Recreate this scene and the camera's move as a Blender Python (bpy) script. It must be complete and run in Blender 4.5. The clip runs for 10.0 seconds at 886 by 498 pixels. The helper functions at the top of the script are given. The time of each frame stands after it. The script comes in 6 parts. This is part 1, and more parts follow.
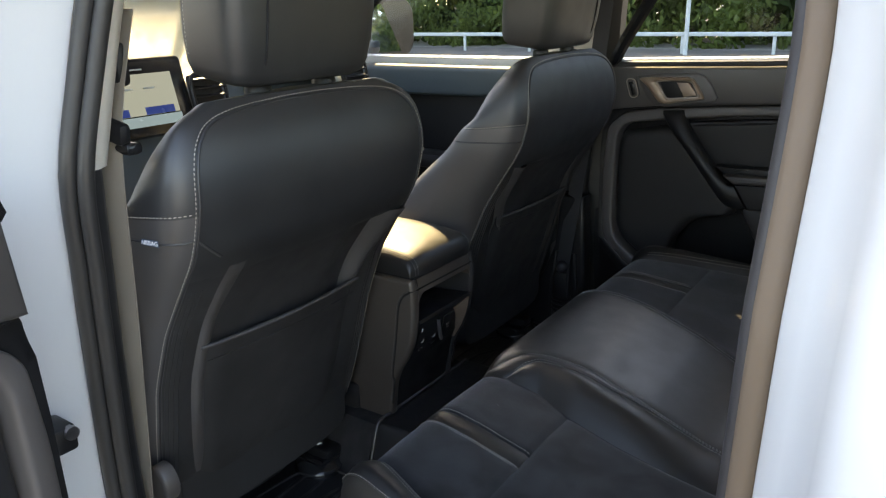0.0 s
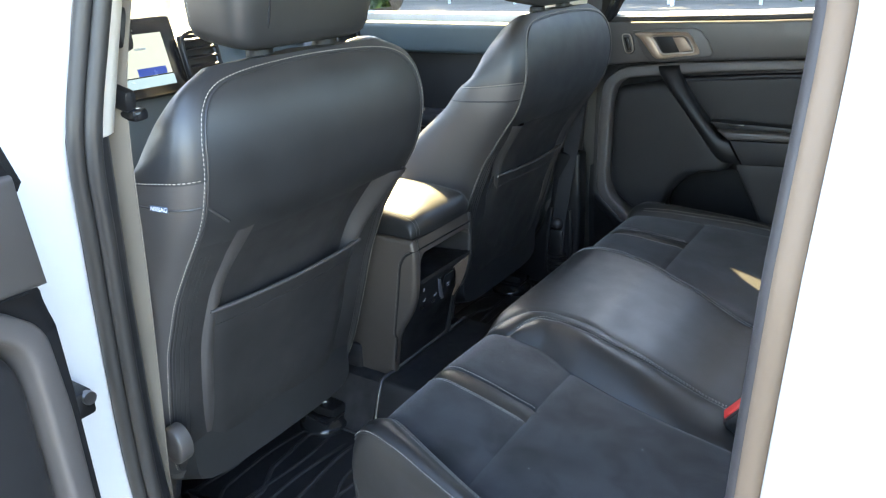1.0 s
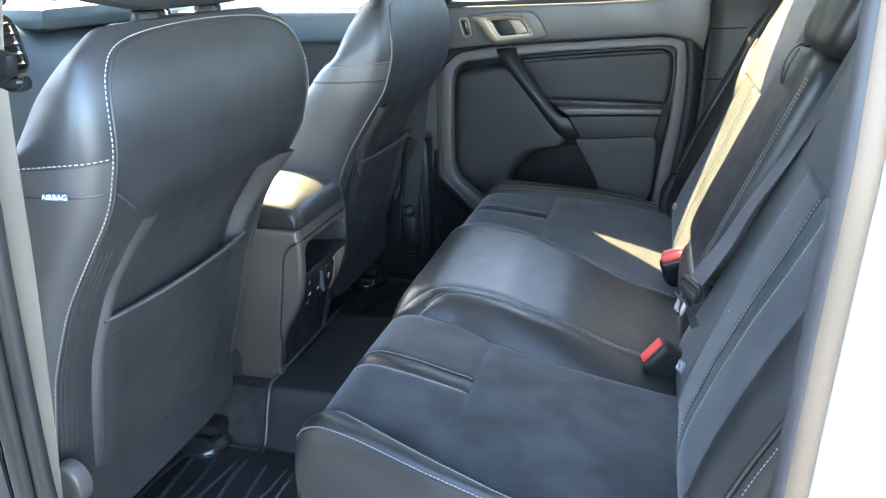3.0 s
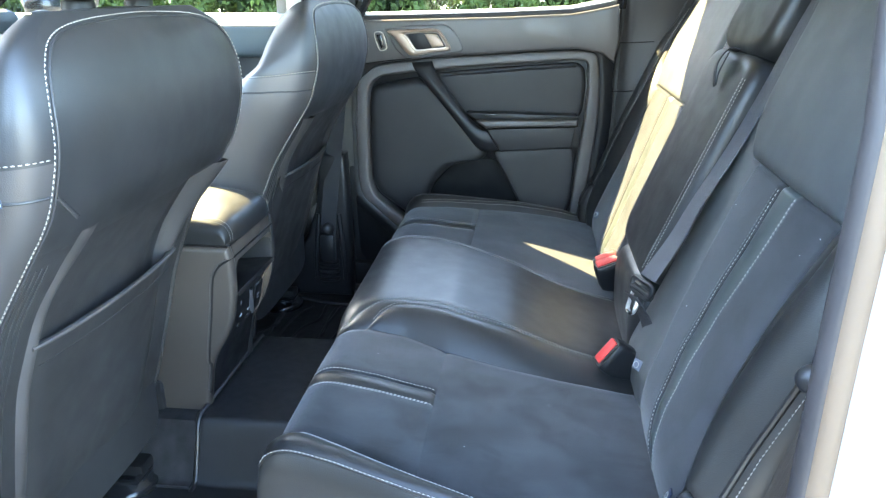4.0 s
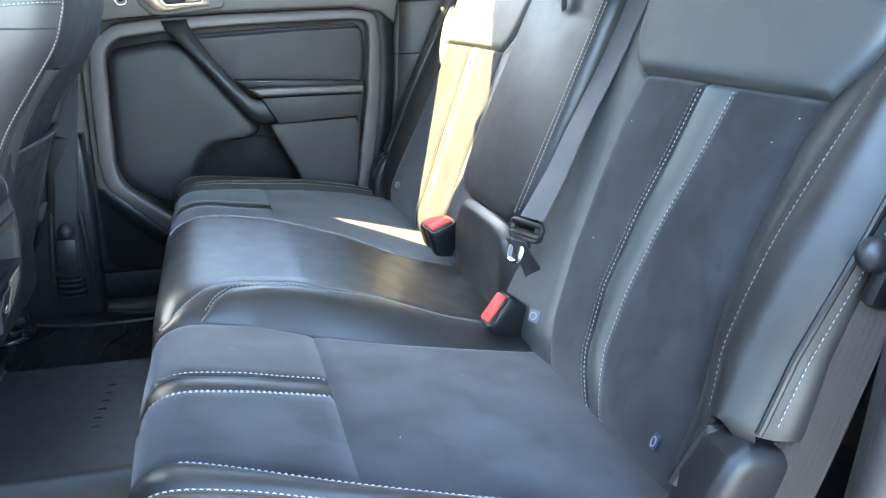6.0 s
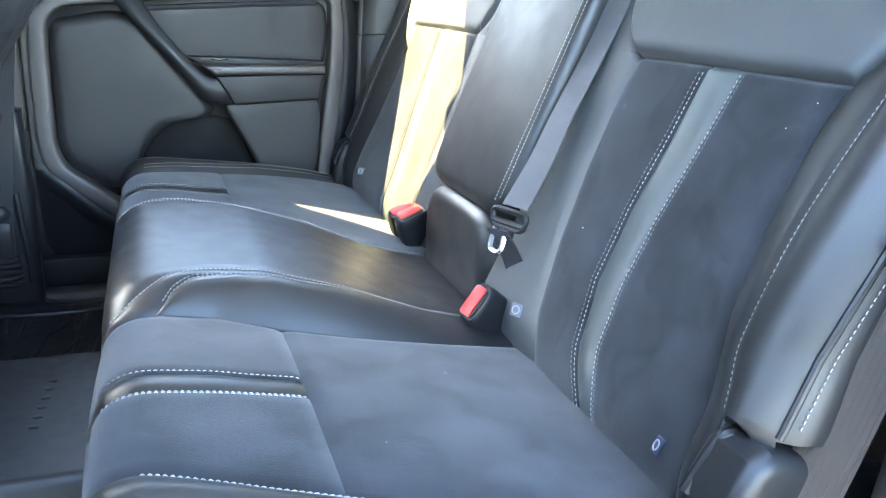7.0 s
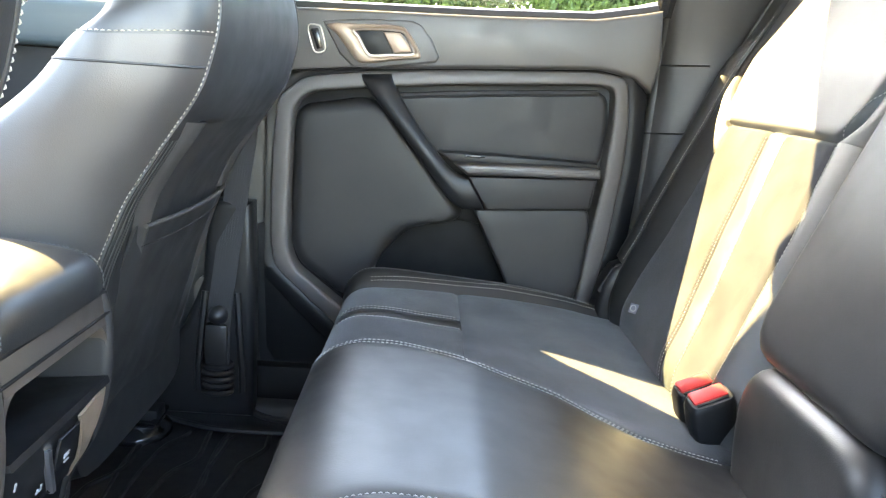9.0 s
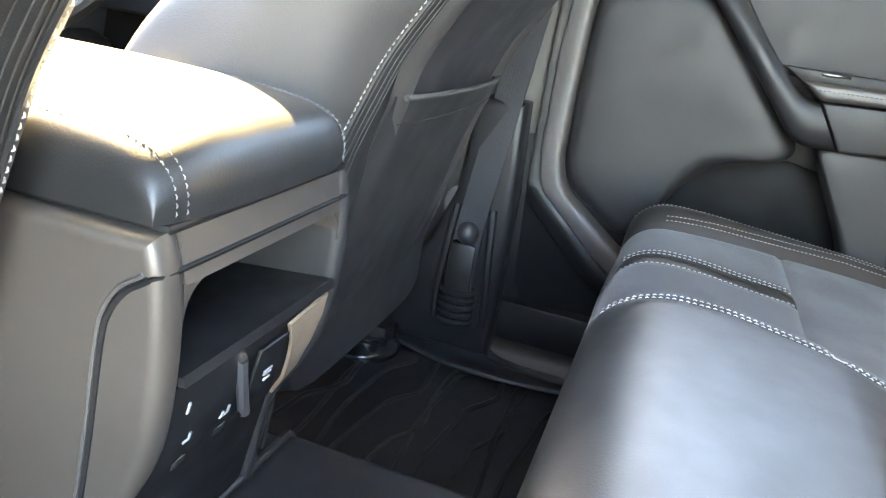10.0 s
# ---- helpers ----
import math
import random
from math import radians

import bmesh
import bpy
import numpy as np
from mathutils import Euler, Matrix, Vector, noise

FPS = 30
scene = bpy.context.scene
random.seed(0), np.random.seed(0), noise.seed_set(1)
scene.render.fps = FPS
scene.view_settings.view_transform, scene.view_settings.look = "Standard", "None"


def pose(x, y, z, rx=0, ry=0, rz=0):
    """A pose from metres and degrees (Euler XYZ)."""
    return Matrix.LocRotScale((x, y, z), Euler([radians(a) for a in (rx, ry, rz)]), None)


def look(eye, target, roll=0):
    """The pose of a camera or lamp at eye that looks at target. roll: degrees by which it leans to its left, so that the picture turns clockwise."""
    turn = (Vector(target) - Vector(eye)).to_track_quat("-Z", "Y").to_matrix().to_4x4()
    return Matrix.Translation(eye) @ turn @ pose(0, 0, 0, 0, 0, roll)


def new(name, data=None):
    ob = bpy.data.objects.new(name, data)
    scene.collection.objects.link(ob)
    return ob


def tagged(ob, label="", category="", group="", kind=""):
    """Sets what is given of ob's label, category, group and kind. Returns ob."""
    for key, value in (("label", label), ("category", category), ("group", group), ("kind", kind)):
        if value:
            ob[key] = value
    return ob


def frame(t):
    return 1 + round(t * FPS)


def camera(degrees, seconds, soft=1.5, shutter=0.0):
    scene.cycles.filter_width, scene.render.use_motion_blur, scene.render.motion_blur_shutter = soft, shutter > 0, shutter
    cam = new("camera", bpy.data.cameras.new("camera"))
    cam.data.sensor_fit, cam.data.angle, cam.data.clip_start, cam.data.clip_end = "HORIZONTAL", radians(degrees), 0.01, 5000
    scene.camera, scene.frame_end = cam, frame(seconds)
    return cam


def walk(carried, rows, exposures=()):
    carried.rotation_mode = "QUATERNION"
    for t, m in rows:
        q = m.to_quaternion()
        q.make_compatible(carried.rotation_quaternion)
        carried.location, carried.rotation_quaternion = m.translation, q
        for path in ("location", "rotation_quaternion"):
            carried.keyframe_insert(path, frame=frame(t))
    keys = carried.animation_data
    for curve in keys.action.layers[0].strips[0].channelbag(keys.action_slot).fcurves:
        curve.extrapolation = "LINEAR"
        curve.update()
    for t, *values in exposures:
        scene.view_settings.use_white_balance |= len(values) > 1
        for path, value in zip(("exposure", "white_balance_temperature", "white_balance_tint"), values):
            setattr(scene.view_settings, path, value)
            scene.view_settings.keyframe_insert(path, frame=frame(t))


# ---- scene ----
cam = camera(61.7, 10.0, soft=1.2)
PATH = [
    (0, (0.440, -1.220, 1.634), (-0.646, 0.339, 1.011), -1.5),
    (0.5, (0.433, -1.229, 1.635), (-0.640, 0.312, 0.945), -1.8),
    (1, (0.422, -1.242, 1.644), (-0.616, 0.302, 0.911), -2.1),
    (1.5, (0.391, -1.257, 1.640), (-0.576, 0.322, 0.885), -2.1),
    (2, (0.339, -1.274, 1.623), (-0.517, 0.369, 0.868), -2.0),
    (2.5, (0.289, -1.284, 1.602), (-0.420, 0.431, 0.856), -1.6),
    (3, (0.224, -1.308, 1.583), (-0.291, 0.483, 0.859), -1.2),
    (4.5, (0.070, -1.293, 1.508), (-0.015, 0.601, 0.873), 0.2),
    (5, (0.018, -1.249, 1.459), (0.101, 0.650, 0.837), 0.1),
    (5.5, (-0.057, -1.173, 1.418), (0.285, 0.699, 0.804), -0.2),
    (6, (-0.101, -1.112, 1.390), (0.465, 0.707, 0.780), 1.2),
    (6.2, (-0.101, -1.083, 1.386), (0.528, 0.710, 0.763), 1.9),
    (7.5, (-0.134, -0.997, 1.359), (0.574, 0.767, 0.736), 3.4),
    (8, (-0.100, -0.875, 1.360), (0.492, 0.947, 0.784), 3.4),
    (8.5, (-0.059, -0.754, 1.378), (0.269, 1.153, 0.872), 3.5),
    (9, (-0.067, -0.668, 1.363), (-0.012, 1.280, 0.912), 4.2),
    (9.5, (-0.119, -0.557, 1.302), (-0.379, 1.367, 0.823), 5.4),
    (10, (-0.156, -0.432, 1.260), (-0.687, 1.381, 0.603), 8.7),
]
walk(cam, [(t, look(eye, target, roll)) for t, eye, target, roll in PATH],
     exposures=[(0, 2.92, 8000, 14), (0.5, 3.88, 7100, 11), (1.0, 4.2, 7050, 10), (2.5, 4.65, 6600, 8), (4.5, 5.08, 6450, 5), (6.0, 5.33, 6500, 6), (7.5, 5.6, 6450, 8), (8.5, 5.52, 6900, 9), (9.5, 5.66, 8000, 12), (10, 6.12, 8000, 12)])

# ---- light ----
world = bpy.data.worlds.new("World")
scene.world = world
world.use_nodes = True
wn = world.node_tree.nodes
sky = wn.new("ShaderNodeTexSky")
SUN_AZ, SUN_EL = 136.0, 41.5      # towards the sun: degrees from +x anticlockwise, and above the horizon
sky.sky_type, sky.sun_disc = "NISHITA", False
sky.sun_elevation, sky.sun_rotation = radians(SUN_EL), radians(90 - SUN_AZ)
sky.air_density, sky.dust_density, sky.ozone_density = 1.0, 1.2, 1.0
world.node_tree.links.new(sky.outputs[0], wn["Background"].inputs[0])
wn["Background"].inputs[1].default_value = 0.15
sun_data = bpy.data.lights.new("sun", "SUN")
sun_data.energy, sun_data.angle, sun_data.color = 2.0, radians(0.5), (1.0, 0.83, 0.46)
sun = new("sun", sun_data)
d_sun = Vector((math.cos(radians(SUN_AZ)) * math.cos(radians(SUN_EL)), math.sin(radians(SUN_AZ)) * math.cos(radians(SUN_EL)), math.sin(radians(SUN_EL))))
sun.matrix_basis = look(d_sun * 30, (0, 0, 0))


# ---- materials ----
def mat(name, color, rough=0.5, metal=0.0, grain=0.0, grain_size=400.0, kind="noise", blotch=0.15, blotch_size=6.0, rough_var=0.08,
        sheen=0.0, coat=0.0, emit=None, spec=0.5, stretch=None, by_object=0.0):
    m = bpy.data.materials.new(name)
    m.use_nodes = True
    n, l = m.node_tree.nodes, m.node_tree.links
    b = n["Principled BSDF"]
    b.inputs["Roughness"].default_value, b.inputs["Metallic"].default_value = rough, metal
    b.inputs["Specular IOR Level"].default_value = spec
    b.inputs["Sheen Weight"].default_value, b.inputs["Coat Weight"].default_value = sheen, coat
    tc = n.new("ShaderNodeTexCoord")
    src = tc.outputs["Object"]
    if stretch:
        mp = n.new("ShaderNodeMapping")
        mp.inputs["Scale"].default_value = stretch
        l.new(src, mp.inputs[0])
        src = mp.outputs[0]
    big = n.new("ShaderNodeTexNoise")
    big.inputs["Scale"].default_value, big.inputs["Detail"].default_value = blotch_size, 5.0
    l.new(src, big.inputs["Vector"])
    ramp = n.new("ShaderNodeMapRange")
    ramp.inputs[1].default_value, ramp.inputs[2].default_value = 0.3, 0.7
    ramp.inputs[3].default_value, ramp.inputs[4].default_value = 1 - blotch, 1 + blotch
    l.new(big.outputs[0], ramp.inputs[0])
    mul = n.new("ShaderNodeVectorMath")
    mul.operation = "SCALE"
    mul.inputs[0].default_value = color
    l.new(ramp.outputs[0], mul.inputs["Scale"])
    if by_object:
        info = n.new("ShaderNodeObjectInfo")
        r2 = n.new("ShaderNodeMapRange")
        r2.inputs[3].default_value, r2.inputs[4].default_value = 1 - by_object, 1 + by_object
        l.new(info.outputs["Random"], r2.inputs[0])
        mu = n.new("ShaderNodeMath")
        mu.operation = "MULTIPLY"
        l.new(ramp.outputs[0], mu.inputs[0]), l.new(r2.outputs[0], mu.inputs[1])
        l.new(mu.outputs[0], mul.inputs["Scale"])
    l.new(mul.outputs[0], b.inputs["Base Color"])
    rr = n.new("ShaderNodeMapRange")
    rr.inputs[1].default_value, rr.inputs[2].default_value = 0.3, 0.7
    rr.inputs[3].default_value, rr.inputs[4].default_value = max(0.02, rough - rough_var), min(1.0, rough + rough_var)
    fine = n.new("ShaderNodeTexNoise")
    fine.inputs["Scale"].default_value, fine.inputs["Detail"].default_value = blotch_size * 4, 6.0
    l.new(src, fine.inputs["Vector"]), l.new(fine.outputs[0], rr.inputs[0]), l.new(rr.outputs[0], b.inputs["Roughness"])
    if grain:
        if kind == "leather":
            g = n.new("ShaderNodeTexVoronoi")
            g.feature = "SMOOTH_F1"
        else:
            g = n.new("ShaderNodeTexNoise")
            g.inputs["Detail"].default_value = 4.0
        g.inputs["Scale"].default_value = grain_size
        l.new(src, g.inputs["Vector"])
        bump = n.new("ShaderNodeBump")
        bump.inputs["Strength"].default_value, bump.inputs["Distance"].default_value = grain, 0.001
        l.new(g.outputs[0], bump.inputs["Height"])
        l.new(bump.outputs[0], b.inputs["Normal"])
    if emit:
        b.inputs["Emission Color"].default_value, b.inputs["Emission Strength"].default_value = (*emit[0], 1), emit[1]
    return m


LEATHER = mat("black_leather", (0.013, 0.0132, 0.0135), 0.45, grain=0.09, grain_size=700, kind="leather", blotch=0.2, spec=0.6, rough_var=0.06)
# Same black leather, base raised to stand for light on the front seats.
SEAT_LEATHER = mat("lightened_black_leather", (0.024, 0.0238, 0.0242), 0.46, grain=0.09, grain_size=700, kind="leather", blotch=0.2, spec=0.85, rough_var=0.06)
# Black leather again, its base lightened to paint the reflected sky.
SHEEN_LEATHER = mat("sheen_lightened_leather", (0.052, 0.056, 0.057), 0.52, grain=0.06, grain_size=900, kind="leather", blotch=0.12, spec=0.9, rough_var=0.05)
BACK_VINYL = mat("black_back_vinyl", (0.030, 0.0290, 0.0292), 0.5, grain=0.16, grain_size=800, kind="leather", blotch=0.25, spec=0.6, rough_var=0.08)
# Black vinyl lightened and warmed in colour for light bounced onto seat sides.
SIDE_LEATHER = mat("warm_lightened_vinyl", (0.058, 0.0525, 0.0500), 0.47, grain=0.16, grain_size=800, kind="leather", blotch=0.2, spec=1.0, rough_var=0.06)
SUEDE = mat("charcoal_suede", (0.0195, 0.0205, 0.0232), 0.95, grain=0.4, grain_size=700, blotch=0.5, blotch_size=14, sheen=0.23, spec=0.15)
HEM = mat("grey_felt_hem", (0.10, 0.094, 0.088), 1.0, grain=0.8, grain_size=900, blotch=0.2, blotch_size=30, spec=0.15)
sn, sl = SUEDE.node_tree.nodes, SUEDE.node_tree.links      # brushed nap: darker smudges where the pile lies the other way
nap, nap_range, nap_mul = sn.new("ShaderNodeTexNoise"), sn.new("ShaderNodeMapRange"), sn.new("ShaderNodeVectorMath")
nap.inputs["Scale"].default_value, nap.inputs["Detail"].default_value, nap.inputs["Distortion"].default_value = 15.0, 4.0, 0.9
nap_range.inputs[1].default_value, nap_range.inputs[2].default_value, nap_range.inputs[3].default_value, nap_range.inputs[4].default_value = 0.48, 0.68, 1.14, 0.60
nap_mul.operation = "SCALE"
base_in = sn["Principled BSDF"].inputs["Base Color"]
sl.new([n for n in sn if n.type == "TEX_COORD"][0].outputs["Object"], nap.inputs["Vector"]), sl.new(nap.outputs[0], nap_range.inputs[0])
sl.new(base_in.links[0].from_socket, nap_mul.inputs[0]), sl.new(nap_range.outputs[0], nap_mul.inputs["Scale"]), sl.new(nap_mul.outputs[0], base_in)
FABRIC = mat("black_knit_fabric", (0.022, 0.022, 0.024), 0.9, grain=0.5, grain_size=900, blotch=0.12, spec=0.2)
PLASTIC = mat("black_grained_plastic", (0.020, 0.020, 0.022), 0.42, grain=0.1, grain_size=1200, blotch=0.06)
PLASTIC_GREY = mat("charcoal_grained_plastic", (0.066, 0.059, 0.055), 0.42, grain=0.1, grain_size=1200, blotch=0.06, spec=0.7)
QUARTER = mat("dark_grey_grained_plastic", (0.040, 0.037, 0.036), 0.45, grain=0.1, grain_size=1200, blotch=0.08)
FRAME_GREY = mat("grey_grained_frame", (0.098, 0.088, 0.083), 0.45, grain=0.1, grain_size=1200, blotch=0.06, spec=0.6)
PLASTIC_DARK = mat("deep_black_plastic", (0.010, 0.010, 0.011), 0.45, grain=0.15, grain_size=900, blotch=0.06, spec=0.35)
GLOSS_BLACK = mat("gloss_black_plastic", (0.012, 0.012, 0.013), 0.18, blotch=0.04, rough_var=0.03)
RUBBER = mat("black_rubber_seal", (0.032, 0.030, 0.028), 0.42, grain=0.2, grain_size=500, blotch=0.12)
MAT_RUBBER = mat("black_rubber_mat", (0.014, 0.014, 0.016), 0.42, grain=0.3, grain_size=600, blotch=0.25, blotch_size=14, spec=0.7)
CARPET = mat("charcoal_carpet", (0.030, 0.029, 0.030), 1.0, grain=1.0, grain_size=500, blotch=0.3, blotch_size=30, spec=0.1)
PAINT = mat("white_car_paint", (0.62, 0.62, 0.615), 0.36, blotch=0.02, coat=0.25, rough_var=0.04)
BEIGE = mat("light_beige_trim", (0.62, 0.57, 0.50), 0.8, grain=0.3, grain_size=900, blotch=0.05)
HEADLINER = mat("light_grey_headliner", (0.82, 0.80, 0.76), 0.95, grain=0.4, grain_size=700, blotch=0.06)
# Grey webbing toned light and tan for direct light on the near belt.
WEBBING = mat("lit_taupe_webbing", (0.25, 0.215, 0.175), 0.65, grain=0.4, grain_size=900, blotch=0.1)
# Belt webbing darkened in its colour for the shaded rear corner.
WEB_SHADED = mat("shaded_belt_webbing", (0.044, 0.033, 0.025), 0.6, grain=0.4, grain_size=900, blotch=0.12)
WEB_GREY = mat("slate_belt_webbing", (0.074, 0.075, 0.082), 0.55, grain=0.4, grain_size=1100, blotch=0.1)
# Teal-grey base stands for window light reflected on the leather strip.
STRIP_SHEEN = mat("sheen_strip_leather", (0.056, 0.066, 0.065), 0.36, grain=0.10, grain_size=700, kind="leather", blotch=0.12, spec=0.8)
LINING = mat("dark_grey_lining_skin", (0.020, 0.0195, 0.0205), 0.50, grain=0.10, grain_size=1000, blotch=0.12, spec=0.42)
# Console plastic with warm ground light from the doorway put into its colour.
CONSOLE = mat("warm_lit_console_plastic", (0.056, 0.046, 0.039), 0.40, grain=0.1, grain_size=1200, blotch=0.08, spec=0.7)
LATCH = mat("satin_steel", (0.82, 0.82, 0.84), 0.3, metal=1.0, blotch=0.05)
WEB_BLACK = mat("black_belt_webbing", (0.030, 0.030, 0.033), 0.6, grain=0.5, grain_size=1100, blotch=0.1)
TAN_THREAD = mat("pale_tan_thread", (0.42, 0.38, 0.32), 0.8, blotch=0.15, blotch_size=300)
GREY_THREAD = mat("dull_grey_thread", (0.15, 0.155, 0.15), 0.8, blotch=0.15, blotch_size=300)
THREAD = mat("pale_grey_thread", (0.34, 0.325, 0.30), 0.8, blotch=0.15, blotch_size=300)
DARK_THREAD = mat("dark_thread", (0.02, 0.02, 0.022), 0.8)
SATIN = mat("satin_champagne_metal", (0.50, 0.43, 0.37), 0.36, metal=1.0, blotch=0.05)
CHAMPAGNE = mat("champagne_paint", (0.34, 0.25, 0.185), 0.40, metal=0.35, blotch=0.06)
CHROME = mat("bright_chrome", (0.75, 0.75, 0.75), 0.12, metal=1.0, blotch=0.03)
STEEL = mat("dark_steel", (0.25, 0.25, 0.26), 0.35, metal=1.0, blotch=0.2, blotch_size=40)
RED = mat("red_button_plastic", (0.62, 0.035, 0.03), 0.45, grain=0.1, blotch=0.05)
WHITE_TAG = mat("grey_woven_tag", (0.135, 0.140, 0.167), 0.8, grain=0.3, blotch=0.06)
TAG_BLUE = mat("slate_grey_tag", (0.075, 0.10, 0.14), 0.7, blotch=0.05)
# Near-black base paints the shade inside recesses; also used for thin joints.
POCKET = mat("recess_shade_black", (0.003, 0.003, 0.0033), 0.7, grain=0.2, blotch=0.2, spec=0.25)
# One seal rubber in two colours: shaded inner side, warm-lit outer lip.
SEAL_GREY = mat("shaded_grey_seal", (0.036, 0.032, 0.033), 0.6, grain=0.12, grain_size=300, blotch=0.18, blotch_size=9)
SEAL_LIT = mat("lit_seal_lip", (0.150, 0.105, 0.070), 0.65, grain=0.1, grain_size=400, blotch=0.1)
NAVY = mat("navy_print", (0.03, 0.038, 0.075), 0.6)
PORT_INK = mat("silver_grey_print", (0.36, 0.36, 0.37), 0.5)
WHITE_INK = mat("white_print", (0.75, 0.76, 0.78), 0.6)
DASH_TOP = mat("dark_blue_grey_dash_skin", (0.06, 0.082, 0.094), 0.45, grain=0.15, grain_size=900, blotch=0.06)
SCREEN = mat("lit_screen", (0.05, 0.05, 0.05), 0.2, emit=((0.62, 0.70, 0.60), 0.075))
SCREEN_BLUE = mat("lit_screen_blue_tile", (0.02, 0.03, 0.1), 0.2, emit=((0.03, 0.07, 0.35), 0.06))
SCREEN_PALE = mat("lit_screen_pale_bar", (0.05, 0.05, 0.05), 0.2, emit=((0.45, 0.66, 0.75), 0.07))
MIRROR = mat("mirror_glass", (0.72, 0.76, 0.78), 0.02, metal=1.0, blotch=0.0, rough_var=0.0)
ASPHALT = mat("worn_grey_asphalt", (0.105, 0.098, 0.088), 0.9, grain=0.8, grain_size=60, blotch=0.18, blotch_size=0.7, spec=0.2)
PAVING = mat("grey_sandy_paving", (0.20, 0.182, 0.155), 0.9, grain=0.8, grain_size=60, blotch=0.2, blotch_size=0.6, spec=0.2)
GALV = mat("galvanised_rail", (0.36, 0.39, 0.40), 0.45, blotch=0.08, blotch_size=3)
BARK = mat("grey_brown_bark", (0.10, 0.075, 0.05), 0.95, grain=1.0, grain_size=30, blotch=0.3)
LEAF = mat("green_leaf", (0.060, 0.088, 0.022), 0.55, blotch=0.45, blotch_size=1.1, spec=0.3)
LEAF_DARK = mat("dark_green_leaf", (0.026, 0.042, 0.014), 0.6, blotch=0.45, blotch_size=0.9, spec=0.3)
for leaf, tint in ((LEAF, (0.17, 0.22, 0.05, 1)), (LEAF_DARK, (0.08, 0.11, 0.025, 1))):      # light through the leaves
    ln, ll = leaf.node_tree.nodes, leaf.node_tree.links
    thin, both = ln.new("ShaderNodeBsdfTranslucent"), ln.new("ShaderNodeMixShader")
    thin.inputs[0].default_value, both.inputs[0].default_value = tint, 0.5
    ll.new(ln["Principled BSDF"].outputs[0], both.inputs[1]), ll.new(thin.outputs[0], both.inputs[2])
    ll.new(both.outputs[0], ln["Material Output"].inputs[0])
TYRE = mat("tyre_rubber", (0.02, 0.02, 0.02), 0.8, grain=0.3, grain_size=100)

GLASS = bpy.data.materials.new("clear_window_glass")
GLASS.use_nodes = True
gn, gl = GLASS.node_tree.nodes, GLASS.node_tree.links
gn.remove(gn["Principled BSDF"])
tr, gs, mx, fr = gn.new("ShaderNodeBsdfTransparent"), gn.new("ShaderNodeBsdfGlossy"), gn.new("ShaderNodeMixShader"), gn.new("ShaderNodeFresnel")
tr.inputs[0].default_value = (0.90, 0.94, 0.92, 1)
gs.inputs["Roughness"].default_value = 0.02
fr.inputs[0].default_value = 1.45
gl.new(fr.outputs[0], mx.inputs[0]), gl.new(tr.outputs[0], mx.inputs[1]), gl.new(gs.outputs[0], mx.inputs[2])
gl.new(mx.outputs[0], gn["Material Output"].inputs[0])


# ---- building helpers ----
def thing(name, at, label, category, group="", kind=""):
    ob = new(name)
    ob.empty_display_size = 0.05
    ob.matrix_basis = Matrix.Translation(at)
    return tagged(ob, label, category, group, kind)


def finish(bm, name, material, smooth=35):
    bmesh.ops.recalc_face_normals(bm, faces=bm.faces)
    me = bpy.data.meshes.new(name)
    bm.to_mesh(me)
    bm.free()
    me.materials.append(material)
    if smooth:
        me.shade_smooth()
        me.set_sharp_from_angle(angle=radians(smooth))
    return me


def part(name, bm, material, parent, label="", smooth=35, kind=""):
    ob = new(name, finish(bm, name, material, smooth))
    ob.parent = parent
    if parent.parent is None:
        ob.matrix_parent_inverse = parent.matrix_basis.inverted()
    return tagged(ob, label, kind=kind)


def solo(name, bm, material, label, category="", kind="", smooth=35, group=""):
    return tagged(new(name, finish(bm, name, material, smooth)), label, category, group, kind)


def sheet(rows, close_u=False, close_v=False, thick=0.0, into=None):
    """Quads over a grid of points; rows[i][j]."""
    bm = into or bmesh.new()
    vs = [[bm.verts.new(p) for p in r] for r in rows]
    n, m = len(vs), len(vs[0])
    faces = []
    for i in range(n if close_u else n - 1):
        for j in range(m if close_v else m - 1):
            a, b, c, d = vs[i][j], vs[(i + 1) % n][j], vs[(i + 1) % n][(j + 1) % m], vs[i][(j + 1) % m]
            faces.append(bm.faces.new((a, b, c, d)))
    if thick:
        bmesh.ops.recalc_face_normals(bm, faces=bm.faces)
        bmesh.ops.solidify(bm, geom=bm.faces[:], thickness=thick)
    return bm


def capped(rings):
    """A closed loft over rings of points."""
    bm = sheet(rings, close_v=True)
    bm.verts.ensure_lookup_table()
    m = len(rings[0])
    bm.faces.new([bm.verts[k] for k in range(m)])
    bm.faces.new([bm.verts[len(bm.verts) - m + k] for k in range(m)])
    return bm


def rbox(c, size, bevel=0.004, rot=(0, 0, 0), seg=2, into=None):
    """A box with rounded edges."""
    one = bmesh.new()
    bmesh.ops.create_cube(one, size=1.0)
    bmesh.ops.scale(one, vec=size, verts=one.verts)
    if bevel:
        bmesh.ops.bevel(one, geom=one.edges[:], offset=bevel, segments=seg, profile=0.5, affect="EDGES")
    bmesh.ops.transform(one, matrix=pose(*c, *rot), verts=one.verts)
    return merge(one, into)


def merge(one, into):
    if into is None:
        return one
    me = bpy.data.meshes.new("tmp")
    one.to_mesh(me)
    one.free()
    into.from_mesh(me)
    bpy.data.meshes.remove(me)
    return into


